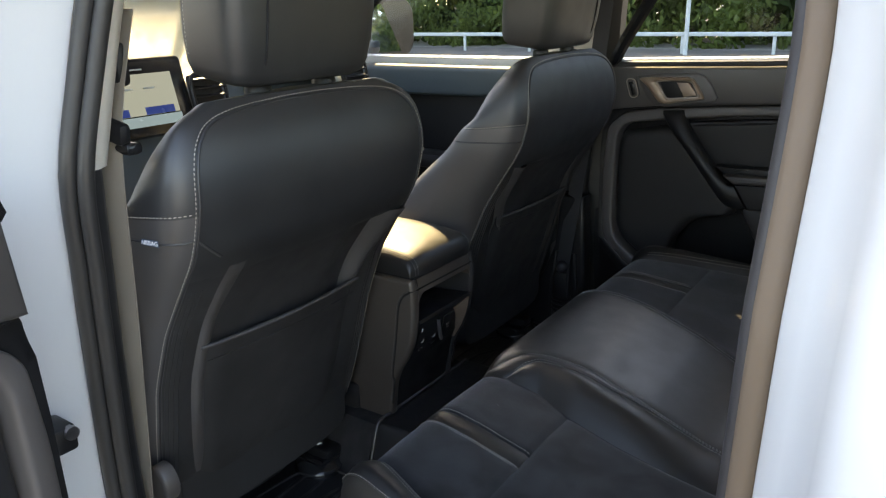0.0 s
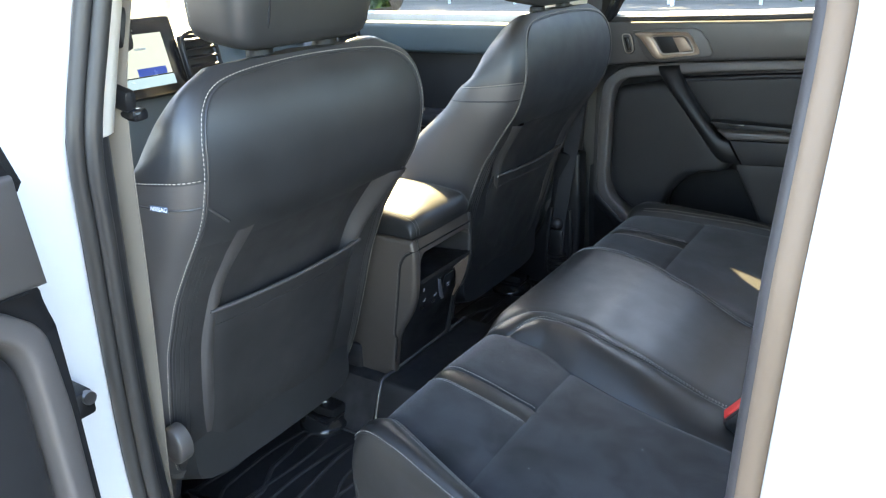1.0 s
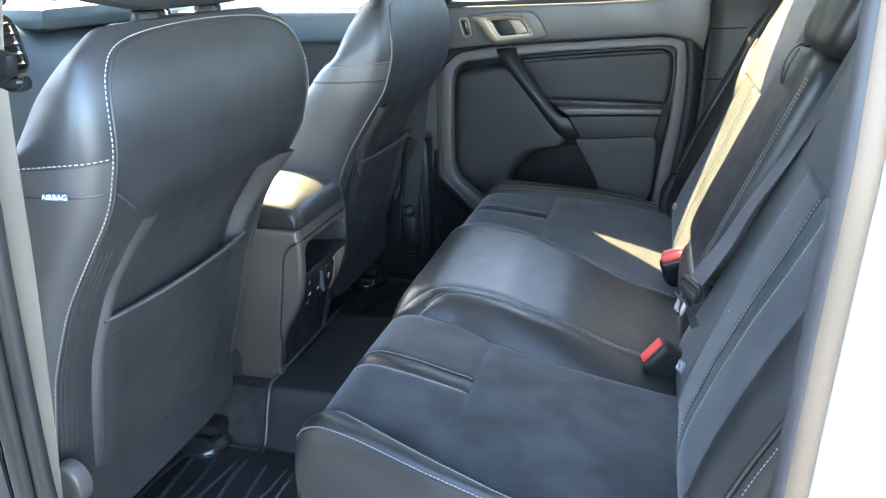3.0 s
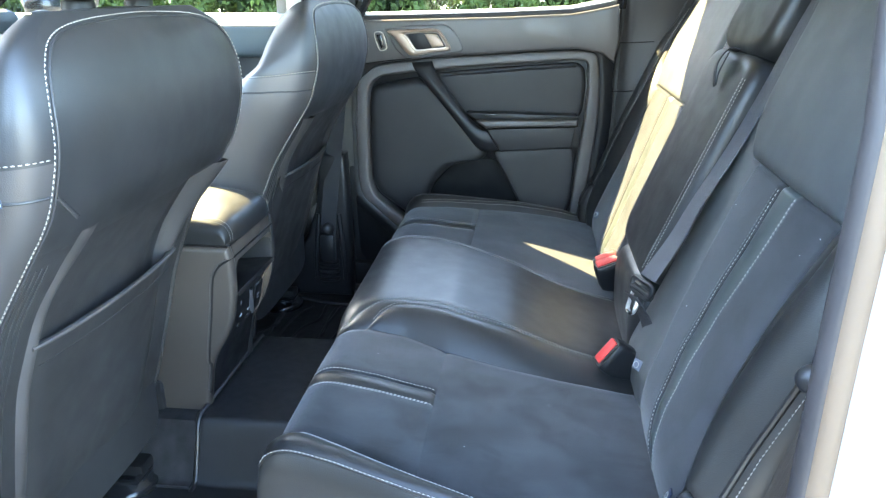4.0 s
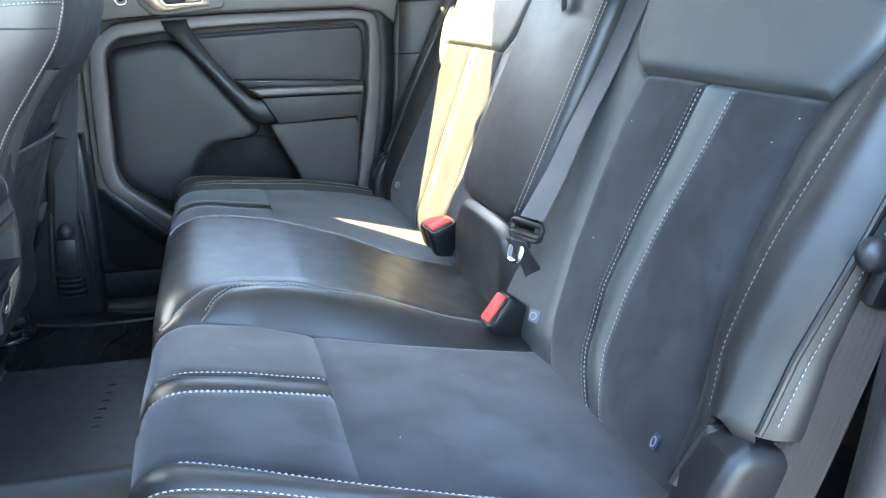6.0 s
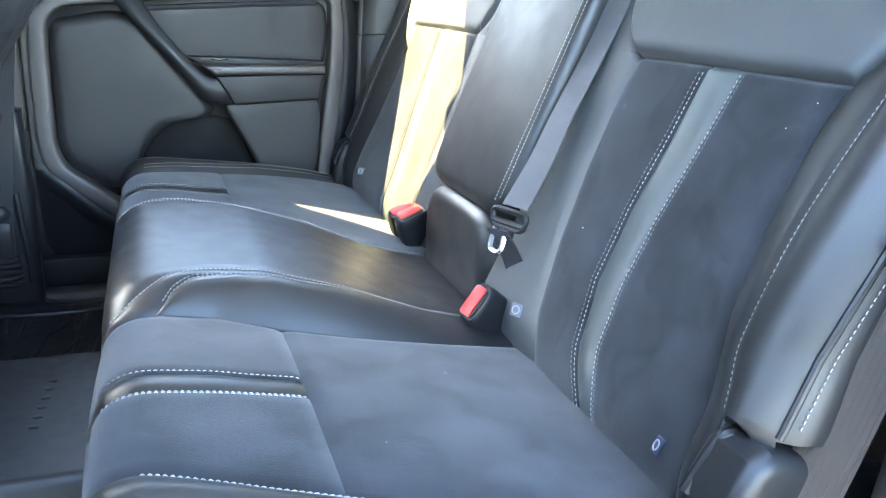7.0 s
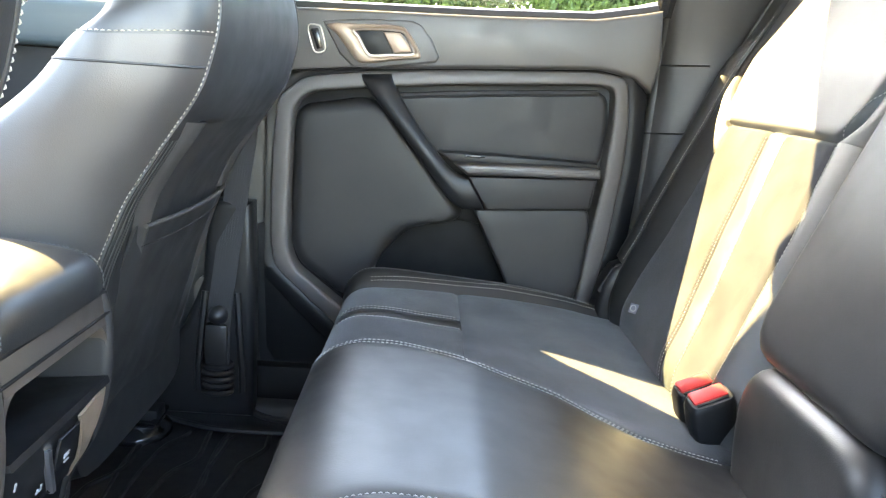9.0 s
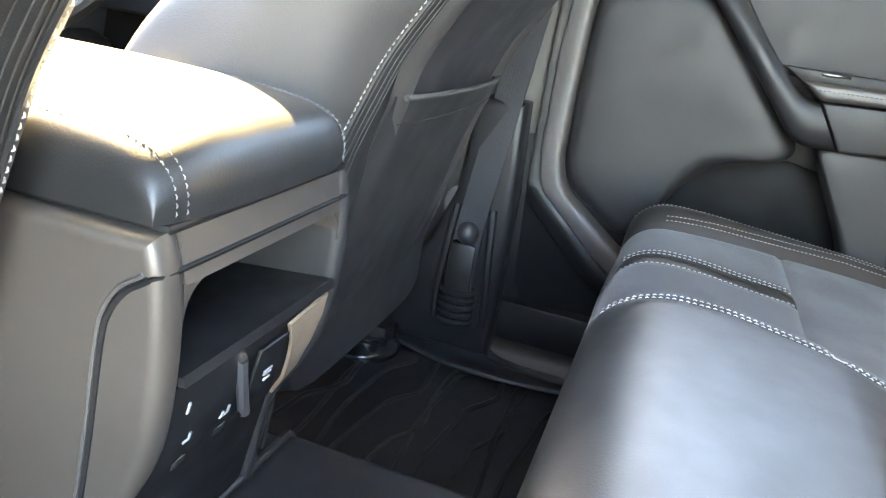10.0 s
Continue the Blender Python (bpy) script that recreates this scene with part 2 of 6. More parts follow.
def prism(poly, axis, a, b, bevel=0.0, into=None, seg=2, only_first=False):
    """A polygon given by two coordinates, drawn out along the third axis from a to b."""
    one = bmesh.new()

    def at(p, w):
        q = list(p)
        q.insert("xyz".index(axis), w)
        return q
    va = [one.verts.new(at(p, a)) for p in poly]
    vb = [one.verts.new(at(p, b)) for p in poly]
    fa, fb = one.faces.new(va), one.faces.new(vb[::-1])
    n = len(poly)
    for i in range(n):
        one.faces.new((va[i], vb[i], vb[(i + 1) % n], va[(i + 1) % n]))
    bmesh.ops.recalc_face_normals(one, faces=one.faces)
    if bevel:
        es = [e for e in fa.edges] + ([] if only_first else [e for e in fb.edges])
        bmesh.ops.bevel(one, geom=es, offset=bevel, segments=seg, profile=0.5, affect="EDGES", clamp_overlap=True)
    return merge(one, into)


def round_poly(poly, r, k=6):
    """A closed outline with every corner rounded off."""
    out, n = [], len(poly)
    for i in range(n):
        a, b, c = Vector(poly[i - 1]), Vector(poly[i]), Vector(poly[(i + 1) % n])
        p = b + (a - b) * min(0.5, r / (a - b).length)
        q = b + (c - b) * min(0.5, r / (c - b).length)
        for j in range(k):
            t = (j + 0.5) / k
            out.append(p * (1 - t) ** 2 + b * 2 * t * (1 - t) + q * t * t)
    return out


def smooth_line(pts, n=40, close=False):
    """A Catmull-Rom line through points."""
    p = [Vector(q) for q in pts]
    if close:
        p = [p[-1]] + p + [p[0], p[1]]
    else:
        p = [p[0] * 2 - p[1]] + p + [p[-1] * 2 - p[-2]]
    out, segs = [], len(p) - 3
    for k in range(n + (0 if close else 1)):
        u = k / n * segs
        i = min(int(u), segs - 1)
        t = u - i
        a, b, c, d = p[i:i + 4]
        out.append(0.5 * ((2 * b) + (c - a) * t + (2 * a - 5 * b + 4 * c - d) * t * t + (3 * b - a - 3 * c + d) * t ** 3))
    return out


def tube(pts, r=0.003, n=8, into=None, close=False, squash=1.0):
    """A round cord along a line of points."""
    p = [Vector(q) for q in pts]
    rings, up = [], None
    for i, q in enumerate(p):
        a, b = (p[i - 1], p[(i + 1) % len(p)]) if close else (p[max(i - 1, 0)], p[min(i + 1, len(p) - 1)])
        d = (b - a).normalized()
        if up is None:
            up = d.orthogonal().normalized()
        up = (up - d * up.dot(d)).normalized()
        side = d.cross(up)
        rings.append([q + (up * math.cos(2 * math.pi * k / n) + side * math.sin(2 * math.pi * k / n) * squash) * r for k in range(n)])
    one = sheet(rings, close_u=close, close_v=True)
    if not close:
        one.verts.ensure_lookup_table()
        one.faces.new([one.verts[k] for k in range(n)])
        one.faces.new([one.verts[len(one.verts) - n + k] for k in range(n)])
    return merge(one, into)


def resample(pts, step):
    p = [Vector(q) for q in pts]
    out, carry = [p[0]], 0.0
    for a, b in zip(p, p[1:]):
        length = (b - a).length
        s = step - carry
        while s <= length and length > 0:
            out.append(a.lerp(b, s / length))
            s += step
        carry = (carry + length) % step
    return out


def stitches(lines, parent, lift=0.0010, size=0.0034, gap=0.0022, r=0.00062, material=None, normal=None):
    """Thread: one short raised dash after another along each line."""
    verts, faces = [], []
    for pts in lines:
        q = resample(pts, size + gap)
        for a, b in zip(q, q[1:]):
            d = (b - a).normalized()
            up = Vector(normal) if normal else Vector((0, 0, 1))
            side = d.cross(up)
            if side.length < 0.1:
                side = d.orthogonal()
            side.normalize()
            nrm = side.cross(d).normalized()
            e = a + d * size
            k = len(verts)
            for c, s in ((a, 0.6), ((a + e) / 2, 1.0), (e, 0.6)):
                c = c + nrm * lift * (0.4 if s < 1 else 1.0)
                verts += [c + side * r * s, c + nrm * r * 1.1 * s, c - side * r * s, c - nrm * r * s]
            for ring in (0, 4):
                for j in range(4):
                    faces.append((k + ring + j, k + ring + (j + 1) % 4, k + ring + 4 + (j + 1) % 4, k + ring + 4 + j))
            faces += [(k, k + 3, k + 2, k + 1), (k + 8, k + 9, k + 10, k + 11)]
    me = bpy.data.meshes.new("stitching")
    me.from_pydata([tuple(v) for v in verts], [], faces)
    me.materials.append(material or THREAD)
    ob = new("stitching", me)
    ob.parent = parent
    if parent.parent is None:
        ob.matrix_parent_inverse = parent.matrix_basis.inverted()
    return tagged(ob, "pale contrast stitching" if material is None else "dull second row of stitching", kind="stuff")


def curve(xs, ys):
    return lambda x: float(np.interp(x, xs, ys))


def bump01(t):
    t = min(1.0, max(0.0, t))
    return t * t * (3 - 2 * t)


def soft_curve(xs, ys, width=0.022):
    """A line through points with its corners rounded off."""
    u = np.linspace(xs[0] - 0.1, xs[-1] + 0.1, 800)
    v = np.interp(u, xs, ys)
    k = np.exp(-((np.arange(-60, 61) * (u[1] - u[0])) / width) ** 2)
    v = np.convolve(np.pad(v, 60, mode="edge"), k / k.sum(), mode="valid")
    return lambda x: float(np.interp(x, u, v))


# ---- ground and distance ----
def flat(x0, x1, y0, y1, z, n=1):
    bm = bmesh.new()
    vs = [bm.verts.new(p) for p in ((x0, y0, z), (x1, y0, z), (x1, y1, z), (x0, y1, z))]
    bm.faces.new(vs)
    return bm


solo("ground", flat(-600, 600, -600, 600, 0), PAVING, "grey sandy paving of an open car park", "ground", "structure", 0)
solo("road", flat(-300, 300, 11, 25, 0.006), ASPHALT, "worn grey asphalt lane along the guard rail", "road", "structure", 0)

# ---- truck cab: shell ----
cab = thing("pickup_cab", (0.1, 0, 0), "white pickup cab with its near rear doorway open", "vehicle")
FLOOR_Z = 0.665


b_edge = soft_curve([0.60, 0.75, 1.0, 1.25, 1.45, 1.53, 1.65, 1.80], [-0.40, -0.445, -0.458, -0.443, -0.424, -0.416, -0.402, -0.36], 0.05)      # front edge of the rear doorway


c_edge = soft_curve([0.60, 0.8, 0.95, 1.1, 1.3, 1.63, 1.80], [0.20, 0.30, 0.342, 0.353, 0.356, 0.366, 0.34], 0.05)      # rear edge of the rear doorway


ZS = [0.60 + 1.22 * i / 40 for i in range(41)]


def tumble(z):      # how far the side leans inwards above the waist
    return max(0.0, z - 1.45) * 0.22


def strip(path_pts, z_list, close=False):
    """A wall whose plan at each height is given by path_pts(z)."""
    return sheet([path_pts(z) for z in z_list])


for s in (-1, 1):
    # painted B-pillar jamb: seal face, rear-facing jamb, outer skin
    pts = lambda z: [(b_edge(z) - 0.004, s * (0.770 - tumble(z)), z), (b_edge(z) - 0.006, s * (0.782 - tumble(z)), z), (b_edge(z) - 0.010, s * (0.80 - tumble(z)), z),
                     (b_edge(z) - 0.016, s * (0.825 - tumble(z)), z), (b_edge(z) - 0.020, s * (0.850 - tumble(z)), z), (b_edge(z) - 0.023, s * (0.872 - tumble(z)), z),
                     (b_edge(z) - 0.030, s * (0.882 - tumble(z)), z), (b_edge(z) - 0.060, s * (0.885 - tumble(z)), z), (b_edge(z) - 0.16, s * (0.885 - tumble(z)), z), (b_edge(z) - 0.16, s * (0.78 - tumble(z)), z)]
    part("b_pillar", strip(pts if s < 0 else (lambda z: pts(z)[3:]), ZS), PAINT, cab, "white painted door pillar", 50)
    if s > 0:       # dark inner flange behind the closed door
        part("door_flange", strip(lambda z: [(b_edge(z) - 0.03, 0.742 - tumble(z), z), (b_edge(z) + 0.03, 0.760 - tumble(z), z), (b_edge(z) + 0.075, 0.775 - tumble(z), z), (b_edge(z) + 0.08, 0.80 - tumble(z), z)], ZS), RUBBER, cab)
        part("door_flange", rbox((-0.10, 0.775, 0.70), (0.74, 0.06, 0.14), 0.01), PLASTIC_DARK, cab)
        part("door_flange", rbox((-0.385, 0.785, 0.86), (0.09, 0.03, 0.40), 0.005), PLASTIC_DARK, cab)
    # rear corner of the cab
    pts = lambda z: [(c_edge(z) + (0.010 if s < 0 else 0.031), s * (0.765 - tumble(z)), z), (c_edge(z) + (0.014 if s < 0 else 0.033), s * (0.782 - tumble(z)), z), (c_edge(z) + (0.028 if s < 0 else 0.037), s * (0.80 - tumble(z)), z), (c_edge(z) + 0.045, s * (0.825 - tumble(z)), z),
                     (c_edge(z) + 0.049, s * (0.855 - tumble(z)), z), (c_edge(z) + 0.057, s * (0.878 - tumble(z)), z), (c_edge(z) + 0.072, s * (0.892 - tumble(z)), z), (c_edge(z) + 0.12, s * (0.897 - tumble(z)), z), (0.66, s * (0.895 - tumble(z)), z), (0.68, s * (0.80 - tumble(z)), z)]
    part("rear_pillar", strip(pts, ZS), PAINT, cab, "white painted rear door pillar", 50)
    # rubber seals round the doorway: two parallel beads on a flat flange
    for dx, dy, r, m_ in ((0.009, 0.764, 0.011, RUBBER), (0.027, 0.753, 0.010, RUBBER)):
        part("door_seal", tube(smooth_line([(b_edge(z) + dx, s * (dy - tumble(z)), z) for z in ZS[::4]], 60), r, 16), m_, cab, "black rubber door seal")
    # rear edge: a flat two-lipped seal; grey towards the seat paints its shade, tan towards the paint its warm light
    for m_, lab, prof_ in ((SEAL_GREY, "grey rubber door seal, coloured as its shaded inner side", ((0.010, 0.735), (-0.004, 0.746), (-0.0110, 0.754), (-0.0125, 0.760), (-0.0110, 0.766), (-0.008, 0.771), (-0.004, 0.773), (0.002, 0.770))),
                           (SEAL_LIT, "outer lip of the door seal, coloured tan as lit by warm light", ((-0.006, 0.768), (-0.004, 0.774), (0.000, 0.7785), (0.006, 0.7805), (0.011, 0.779), (0.014, 0.770)))):
        if s > 0:
            part("door_seal", tube(smooth_line([(c_edge(z) - 0.003, 0.762 - tumble(z), z) for z in ZS[::4]], 60), 0.0155, 12), RUBBER, cab, "black rubber door seal")
            break
        part("door_seal", sheet([[Vector((c_edge(z) + dx, s * (dy - tumble(z)), z)) for dx, dy in prof_] for z in ZS]), m_, cab, lab, 60)
    # sill under the doorway
    part("sill", rbox((-0.08, s * 0.82, 0.60), (0.80, 0.15, 0.14), 0.02), PAINT, cab)
    part("scuff_plate", rbox((-0.10, s * 0.725, 0.688), (0.78, 0.11, 0.022), 0.008), PLASTIC_DARK, cab, "black plastic scuff plate")
    # front fender side and rocker ahead of the B-pillar
    if s < 0:
        part("front_door_skin", rbox((-1.06, s * 0.865, 1.02), (0.98, 0.05, 0.86), 0.02), PAINT, cab)
        part("front_door_lining", rbox((-1.06, s * 0.80, 1.10), (0.98, 0.06, 0.74), 0.03), PLASTIC, cab)
    part("rocker", rbox((-1.0, s * 0.81, 0.55), (1.1, 0.18, 0.14), 0.03), PAINT, cab)
    # roof rail
    part("roof_rail", tube(smooth_line([(-1.55, s * 0.72, 1.50), (-1.20, s * 0.69, 1.70), (-0.80, s * 0.66, 1.85), (-0.20, s * 0.65, 1.885), (0.35, s * 0.65, 1.875), (0.56, s * 0.66, 1.80), (0.64, s * 0.70, 1.48)], 40), 0.045, 10), PAINT, cab)

# roof with its lining, back wall and floor pan
roof_rows = [[(x, 0.68 * v, 1.905 - 0.03 * v * v - 0.10 * max(0, (-0.45 - x)) ** 1.5) for v in np.linspace(-1, 1, 17)] for x in np.linspace(-0.92, 0.60, 16)]
part("roof", sheet(roof_rows, thick=0.012), PAINT, cab)
roof_rows = [[(x, 0.655 * v, 1.862 - 0.02 * v * v - 0.10 * max(0, (-0.45 - x)) ** 1.5) for v in np.linspace(-1, 1, 17)] for x in np.linspace(-0.92, 0.60, 16)]
part("headliner", sheet(roof_rows, thick=0.006), HEADLINER, cab, "pale grey fabric headliner")
bm = rbox((0.66, 0, 1.05), (0.03, 1.60, 0.86), 0.01)
rbox((0.655, 0, 1.84), (0.03, 1.40, 0.09), 0.01, into=bm)
part("back_wall", bm, PLASTIC_GREY, cab)
part("floor_pan", rbox((-0.55, 0, FLOOR_Z - 0.03), (2.3, 1.56, 0.05), 0.01), CARPET, cab, "charcoal carpet on the cab floor")
part("chassis", rbox((-0.5, 0, 0.50), (3.4, 0.9, 0.16), 0.03), PLASTIC_DARK, cab)
part("firewall", rbox((-1.78, 0, 1.0), (0.06, 1.5, 0.75), 0.02), PLASTIC_DARK, cab)
bonnet_rows = [[(x, 0.78 * v, 1.455 - 0.06 * v * v + 0.02 * math.cos(v * 6) - 0.10 * max(0, (-1.75 - x)) ** 1.6) for v in np.linspace(-1, 1, 17)] for x in np.linspace(-2.75, -1.60, 10)]
part("bonnet", sheet(bonnet_rows, thick=0.02), PAINT, cab, "white painted bonnet")
part("front_end", rbox((-2.70, 0, 0.85), (0.20, 1.6, 0.75), 0.06), PAINT, cab)
for s in (-1, 1):
    part("fender", rbox((-2.2, s * 0.80, 1.0), (1.15, 0.14, 0.60), 0.06), PAINT, cab)
    wheel = part("wheel", tube([(-2.15 + 0.27 * math.cos(a), s * 0.78, 0.385 + 0.27 * math.sin(a)) for a in np.linspace(0, 2 * math.pi, 40, endpoint=False)], 0.115, 14, close=True), TYRE, cab, "black tyre")
    part("rim", prism([(-2.15 + 0.20 * math.cos(a), 0.385 + 0.20 * math.sin(a)) for a in np.linspace(0, 2 * math.pi, 24, endpoint=False)], "y", s * 0.74, s * 0.83, 0.01), STEEL, wheel)
    bm = tube([(1.05 + 0.27 * math.cos(a), s * 0.78, 0.385 + 0.27 * math.sin(a)) for a in np.linspace(0, 2 * math.pi, 40, endpoint=False)], 0.115, 14, close=True)
    wheel = part("wheel", bm, TYRE, cab, "black tyre")
    part("rim", prism([(1.05 + 0.20 * math.cos(a), 0.385 + 0.20 * math.sin(a)) for a in np.linspace(0, 2 * math.pi, 24, endpoint=False)], "y", s * 0.74, s * 0.83, 0.01), STEEL, wheel)
# load bed behind the cab
bm = rbox((1.40, 0, 0.62), (1.45, 1.75, 0.06), 0.02)
for s in (-1, 1):
    rbox((1.40, s * 0.86, 0.98), (1.45, 0.07, 0.68), 0.03, into=bm)
rbox((2.10, 0, 0.98), (0.06, 1.7, 0.68), 0.03, into=bm)
rbox((0.72, 0, 0.98), (0.05, 1.7, 0.68), 0.03, into=bm)
part("load_bed", bm, PAINT, cab)


def pane(name, corners, parent, label="clear glass"):
    bm = sheet([[Vector(corners[0]).lerp(Vector(corners[1]), u).lerp(Vector(corners[3]).lerp(Vector(corners[2]), u), v) for v in np.linspace(0, 1, 5)] for u in np.linspace(0, 1, 5)])
    ob = part(name, bm, GLASS, parent, label)
    ob.visible_shadow = False
    return ob


pane("windscreen", [(-1.62, -0.70, 1.40), (-1.62, 0.70, 1.40), (-0.92, 0.62, 1.825), (-0.92, -0.62, 1.825)], cab)
pane("rear_window", [(0.655, -0.60, 1.48), (0.655, 0.60, 1.48), (0.625, 0.55, 1.80), (0.625, -0.55, 1.80)], cab)

# ---- interior trim of both door pillars ----
for s in (-1, 1):
    # lower trim
    rows = []
    for z in np.linspace(0.70, 1.462, 26):
        e = b_edge(z) + 0.022
        flare = 0.10 * bump01((0.90 - z) / 0.2)
        rows.append([(e, s * 0.748, z), (e - 0.006, s * 0.728, z), (e - 0.020, s * 0.716, z), (e - 0.075 - flare * 0.2, s * 0.708, z), (e - 0.135 - flare, s * 0.715, z), (e - 0.165 - flare * 1.4, s * 0.745, z), (e - 0.18 - flare * 1.4, s * 0.79, z)])
    part("pillar_lower_trim", sheet(rows), PLASTIC, cab, "black plastic pillar trim", 50)
    rows = []
    for z in np.linspace(1.458, 1.86, 16):
        e = b_edge(z) + 0.030
        t = tumble(z)
        rows.append([(e, s * (0.752 - t), z), (e - 0.004, s * (0.735 - t), z), (e - 0.016, s * (0.718 - t), z), (e - 0.06, s * (0.706 - t), z), (e - 0.12, s * (0.71 - t), z), (e - 0.15, s * (0.74 - t), z), (e - 0.16, s * (0.78 - t), z)])
    part("pillar_upper_trim", sheet(rows, thick=0.003), BEIGE, cab, "light beige upper pillar trim", 50)
    part("pillar_head", rbox((-0.26, s * 0.686, 1.838), (0.30, 0.055, 0.11), 0.015), BEIGE, cab, "light beige pillar head trim")
    # rear quarter trim beside the bench
    rows = []
    for z in np.linspace(0.80, 1.86, 30):
        e = c_edge(z) - 0.006
        t = tumble(z)
        rows.append([(e, s * (0.752 - t), z), (e + 0.01, s * (0.735 - t), z), (e + 0.03, s * (0.72 - t), z), (e + 0.10, s * (0.712 - t), z), (e + 0.2, s * (0.71 - t), z), (0.64, s * (0.70 - t), z)])
    part("quarter_trim", sheet(rows, thick=0.003), QUARTER, cab, "dark grey plastic quarter trim", 50)

for z0, x0, x1 in ((1.412, 0.345, 0.43), (1.288, 0.33, 0.40)):
    part("trim_joint", tube([(x0, 0.7205, z0), ((x0 + x1) / 2, 0.7105, z0 + 0.002), (x1, 0.7095, z0 + 0.004)], 0.0014, 6), POCKET, cab)

# ---- floor covering ----
floor_mat = thing("floor_mat", (-0.45, 0, FLOOR_Z), "black ribbed rubber floor mat over the cab floor and tunnel", "floor mat")


def mat_height(x, y):
    h = 0.020 + (0.115 if x > -0.470 else 0.100) * bump01((0.222 - abs(y)) / 0.055)
    h += 0.035 * bump01((abs(y) - 0.655) / 0.03)
    return h


rows = []
for x in np.linspace(-0.78, -0.10, 70):
    rows.append([(x, y, FLOOR_Z + mat_height(x, y) * (1.0 if x > -0.74 else 0.6)) for y in np.concatenate([np.linspace(-0.70, -0.235, 36), np.linspace(-0.23, -0.15, 18), np.linspace(-0.14, 0.14, 16), np.linspace(0.15, 0.23, 18), np.linspace(0.235, 0.70, 36)])])
part("mat_body", sheet(rows), MAT_RUBBER, floor_mat, smooth=60)
for s in (-1, 1):
    bm = bmesh.new()
    for k in range(15):      # ribs run across the footwell with a kink of their own
        x0, kink, slant = -0.690 + 0.036 * k, 0.36 + 0.045 * ((k * 5) % 7), 0.030 * math.sin(k * 2.3)
        pts = []
        for i in range(13):
            y = 0.262 + 0.030 * i
            x = x0 + 0.034 * bump01((y - kink) / 0.07) + slant * (y - 0.45) + 0.006 * math.sin(19 * y + k * 1.9)
            pts.append((x, s * y, FLOOR_Z + 0.0190 - (0.004 if i in (0, 12) else 0)))
        tube(smooth_line(pts, 30), 0.0046 if k % 3 else 0.0056, 8, into=bm)
    part("ribs", bm, MAT_RUBBER, floor_mat, "wavy raised ribs", kind="stuff")
part("mat_edge", tube(smooth_line([(-0.60, 0.660, 0.695), (-0.554, 0.652, 0.694), (-0.48, 0.628, 0.692), (-0.416, 0.612, 0.692), (-0.32, 0.612, 0.692), (-0.232, 0.626, 0.692), (-0.15, 0.64, 0.692)], 40), 0.005, 8), PLASTIC, floor_mat, "raised rubber edge of the mat")
part("sill_ridge", tube(smooth_line([(-0.424, 0.704, 0.735), (-0.414, 0.698, 0.715), (-0.39, 0.680, 0.706), (-0.34, 0.648, 0.703), (-0.266, 0.640, 0.703), (-0.12, 0.645, 0.703)], 40), 0.006, 8), PLASTIC, cab, "moulded edge of the sill trim")
for s in (-1, 1):
    part("rim", tube([(-0.72, s * 0.66, FLOOR_Z + 0.03), (-0.72, s * 0.21, FLOOR_Z + 0.03)], 0.007, 8), MAT_RUBBER, floor_mat)

bm = sheet([[(x, y, FLOOR_Z + 0.028 + 0.098 * bump01((0.226 - abs(y)) / 0.055)) for y in np.linspace(-0.235, 0.235, 60)] for x in np.linspace(-1.0, -0.472, 12)], thick=0.006)
part("tunnel_carpet", bm, CARPET, cab, "charcoal carpet over the tunnel")
part("tunnel_rim", tube([(-0.468, y, FLOOR_Z + 0.022 + 0.115 * bump01((0.222 - abs(y)) / 0.055)) for y in np.linspace(-0.24, 0.24, 60)], 0.0042, 8), MAT_RUBBER, floor_mat, "raised rubber edge of the mat")
# raised wordmark on the tunnel, as plain bars
for k in range(6):
    part("raised_mark", rbox((-0.30 + 0.002 * k, -0.05 + 0.026 * k, FLOOR_Z + 0.1358), (0.012, 0.008, 0.002), 0.0006), MAT_RUBBER, floor_mat)


# ---- rear bench ----
bench = thing("rear_bench", (0.1, 0, FLOOR_Z), "black leather and charcoal suede rear bench with pale stitching", "car bench")
PROFILE = smooth_line([(-0.150, 0, 0.69), (-0.170, 0, 0.80), (-0.186, 0, 0.90), (-0.196, 0, 0.955), (-0.193, 0, 0.985), (-0.178, 0, 1.006), (-0.150, 0, 1.016), (-0.10, 0, 1.013),
                       (-0.05, 0, 1.006), (0.0, 0, 0.999), (0.10, 0, 0.985), (0.20, 0, 0.968), (0.28, 0, 0.952), (0.36, 0, 0.94)], 110)
c_out = curve([-0.2, -0.1, 0, 0.1, 0.2, 0.3], [0.570, 0.590, 0.615, 0.636, 0.65, 0.66])
c_1 = curve([-0.2, -0.147, -0.08, -0.015, 0.08, 0.2, 0.3], [0.512, 0.522, 0.548, 0.570, 0.60, 0.622, 0.632])
c_2 = curve([-0.2, 0, 0.3], [0.386, 0.410, 0.42])
c_3 = curve([-0.2, 0, 0.3], [0.354, 0.378, 0.388])
c_b = curve([-0.2, -0.135, -0.07, 0, 0.087, 0.18, 0.25, 0.36], [0.211, 0.213, 0.220, 0.247, 0.266, 0.272, 0.266, 0.26])
c_a = curve([-0.2, -0.137, -0.130, -0.117, -0.095, -0.06, -0.028, 0.04, 0.107, 0.2, 0.36], [0.2105, 0.2115, 0.203, 0.184, 0.168, 0.163, 0.164, 0.172, 0.174, 0.170, 0.165])
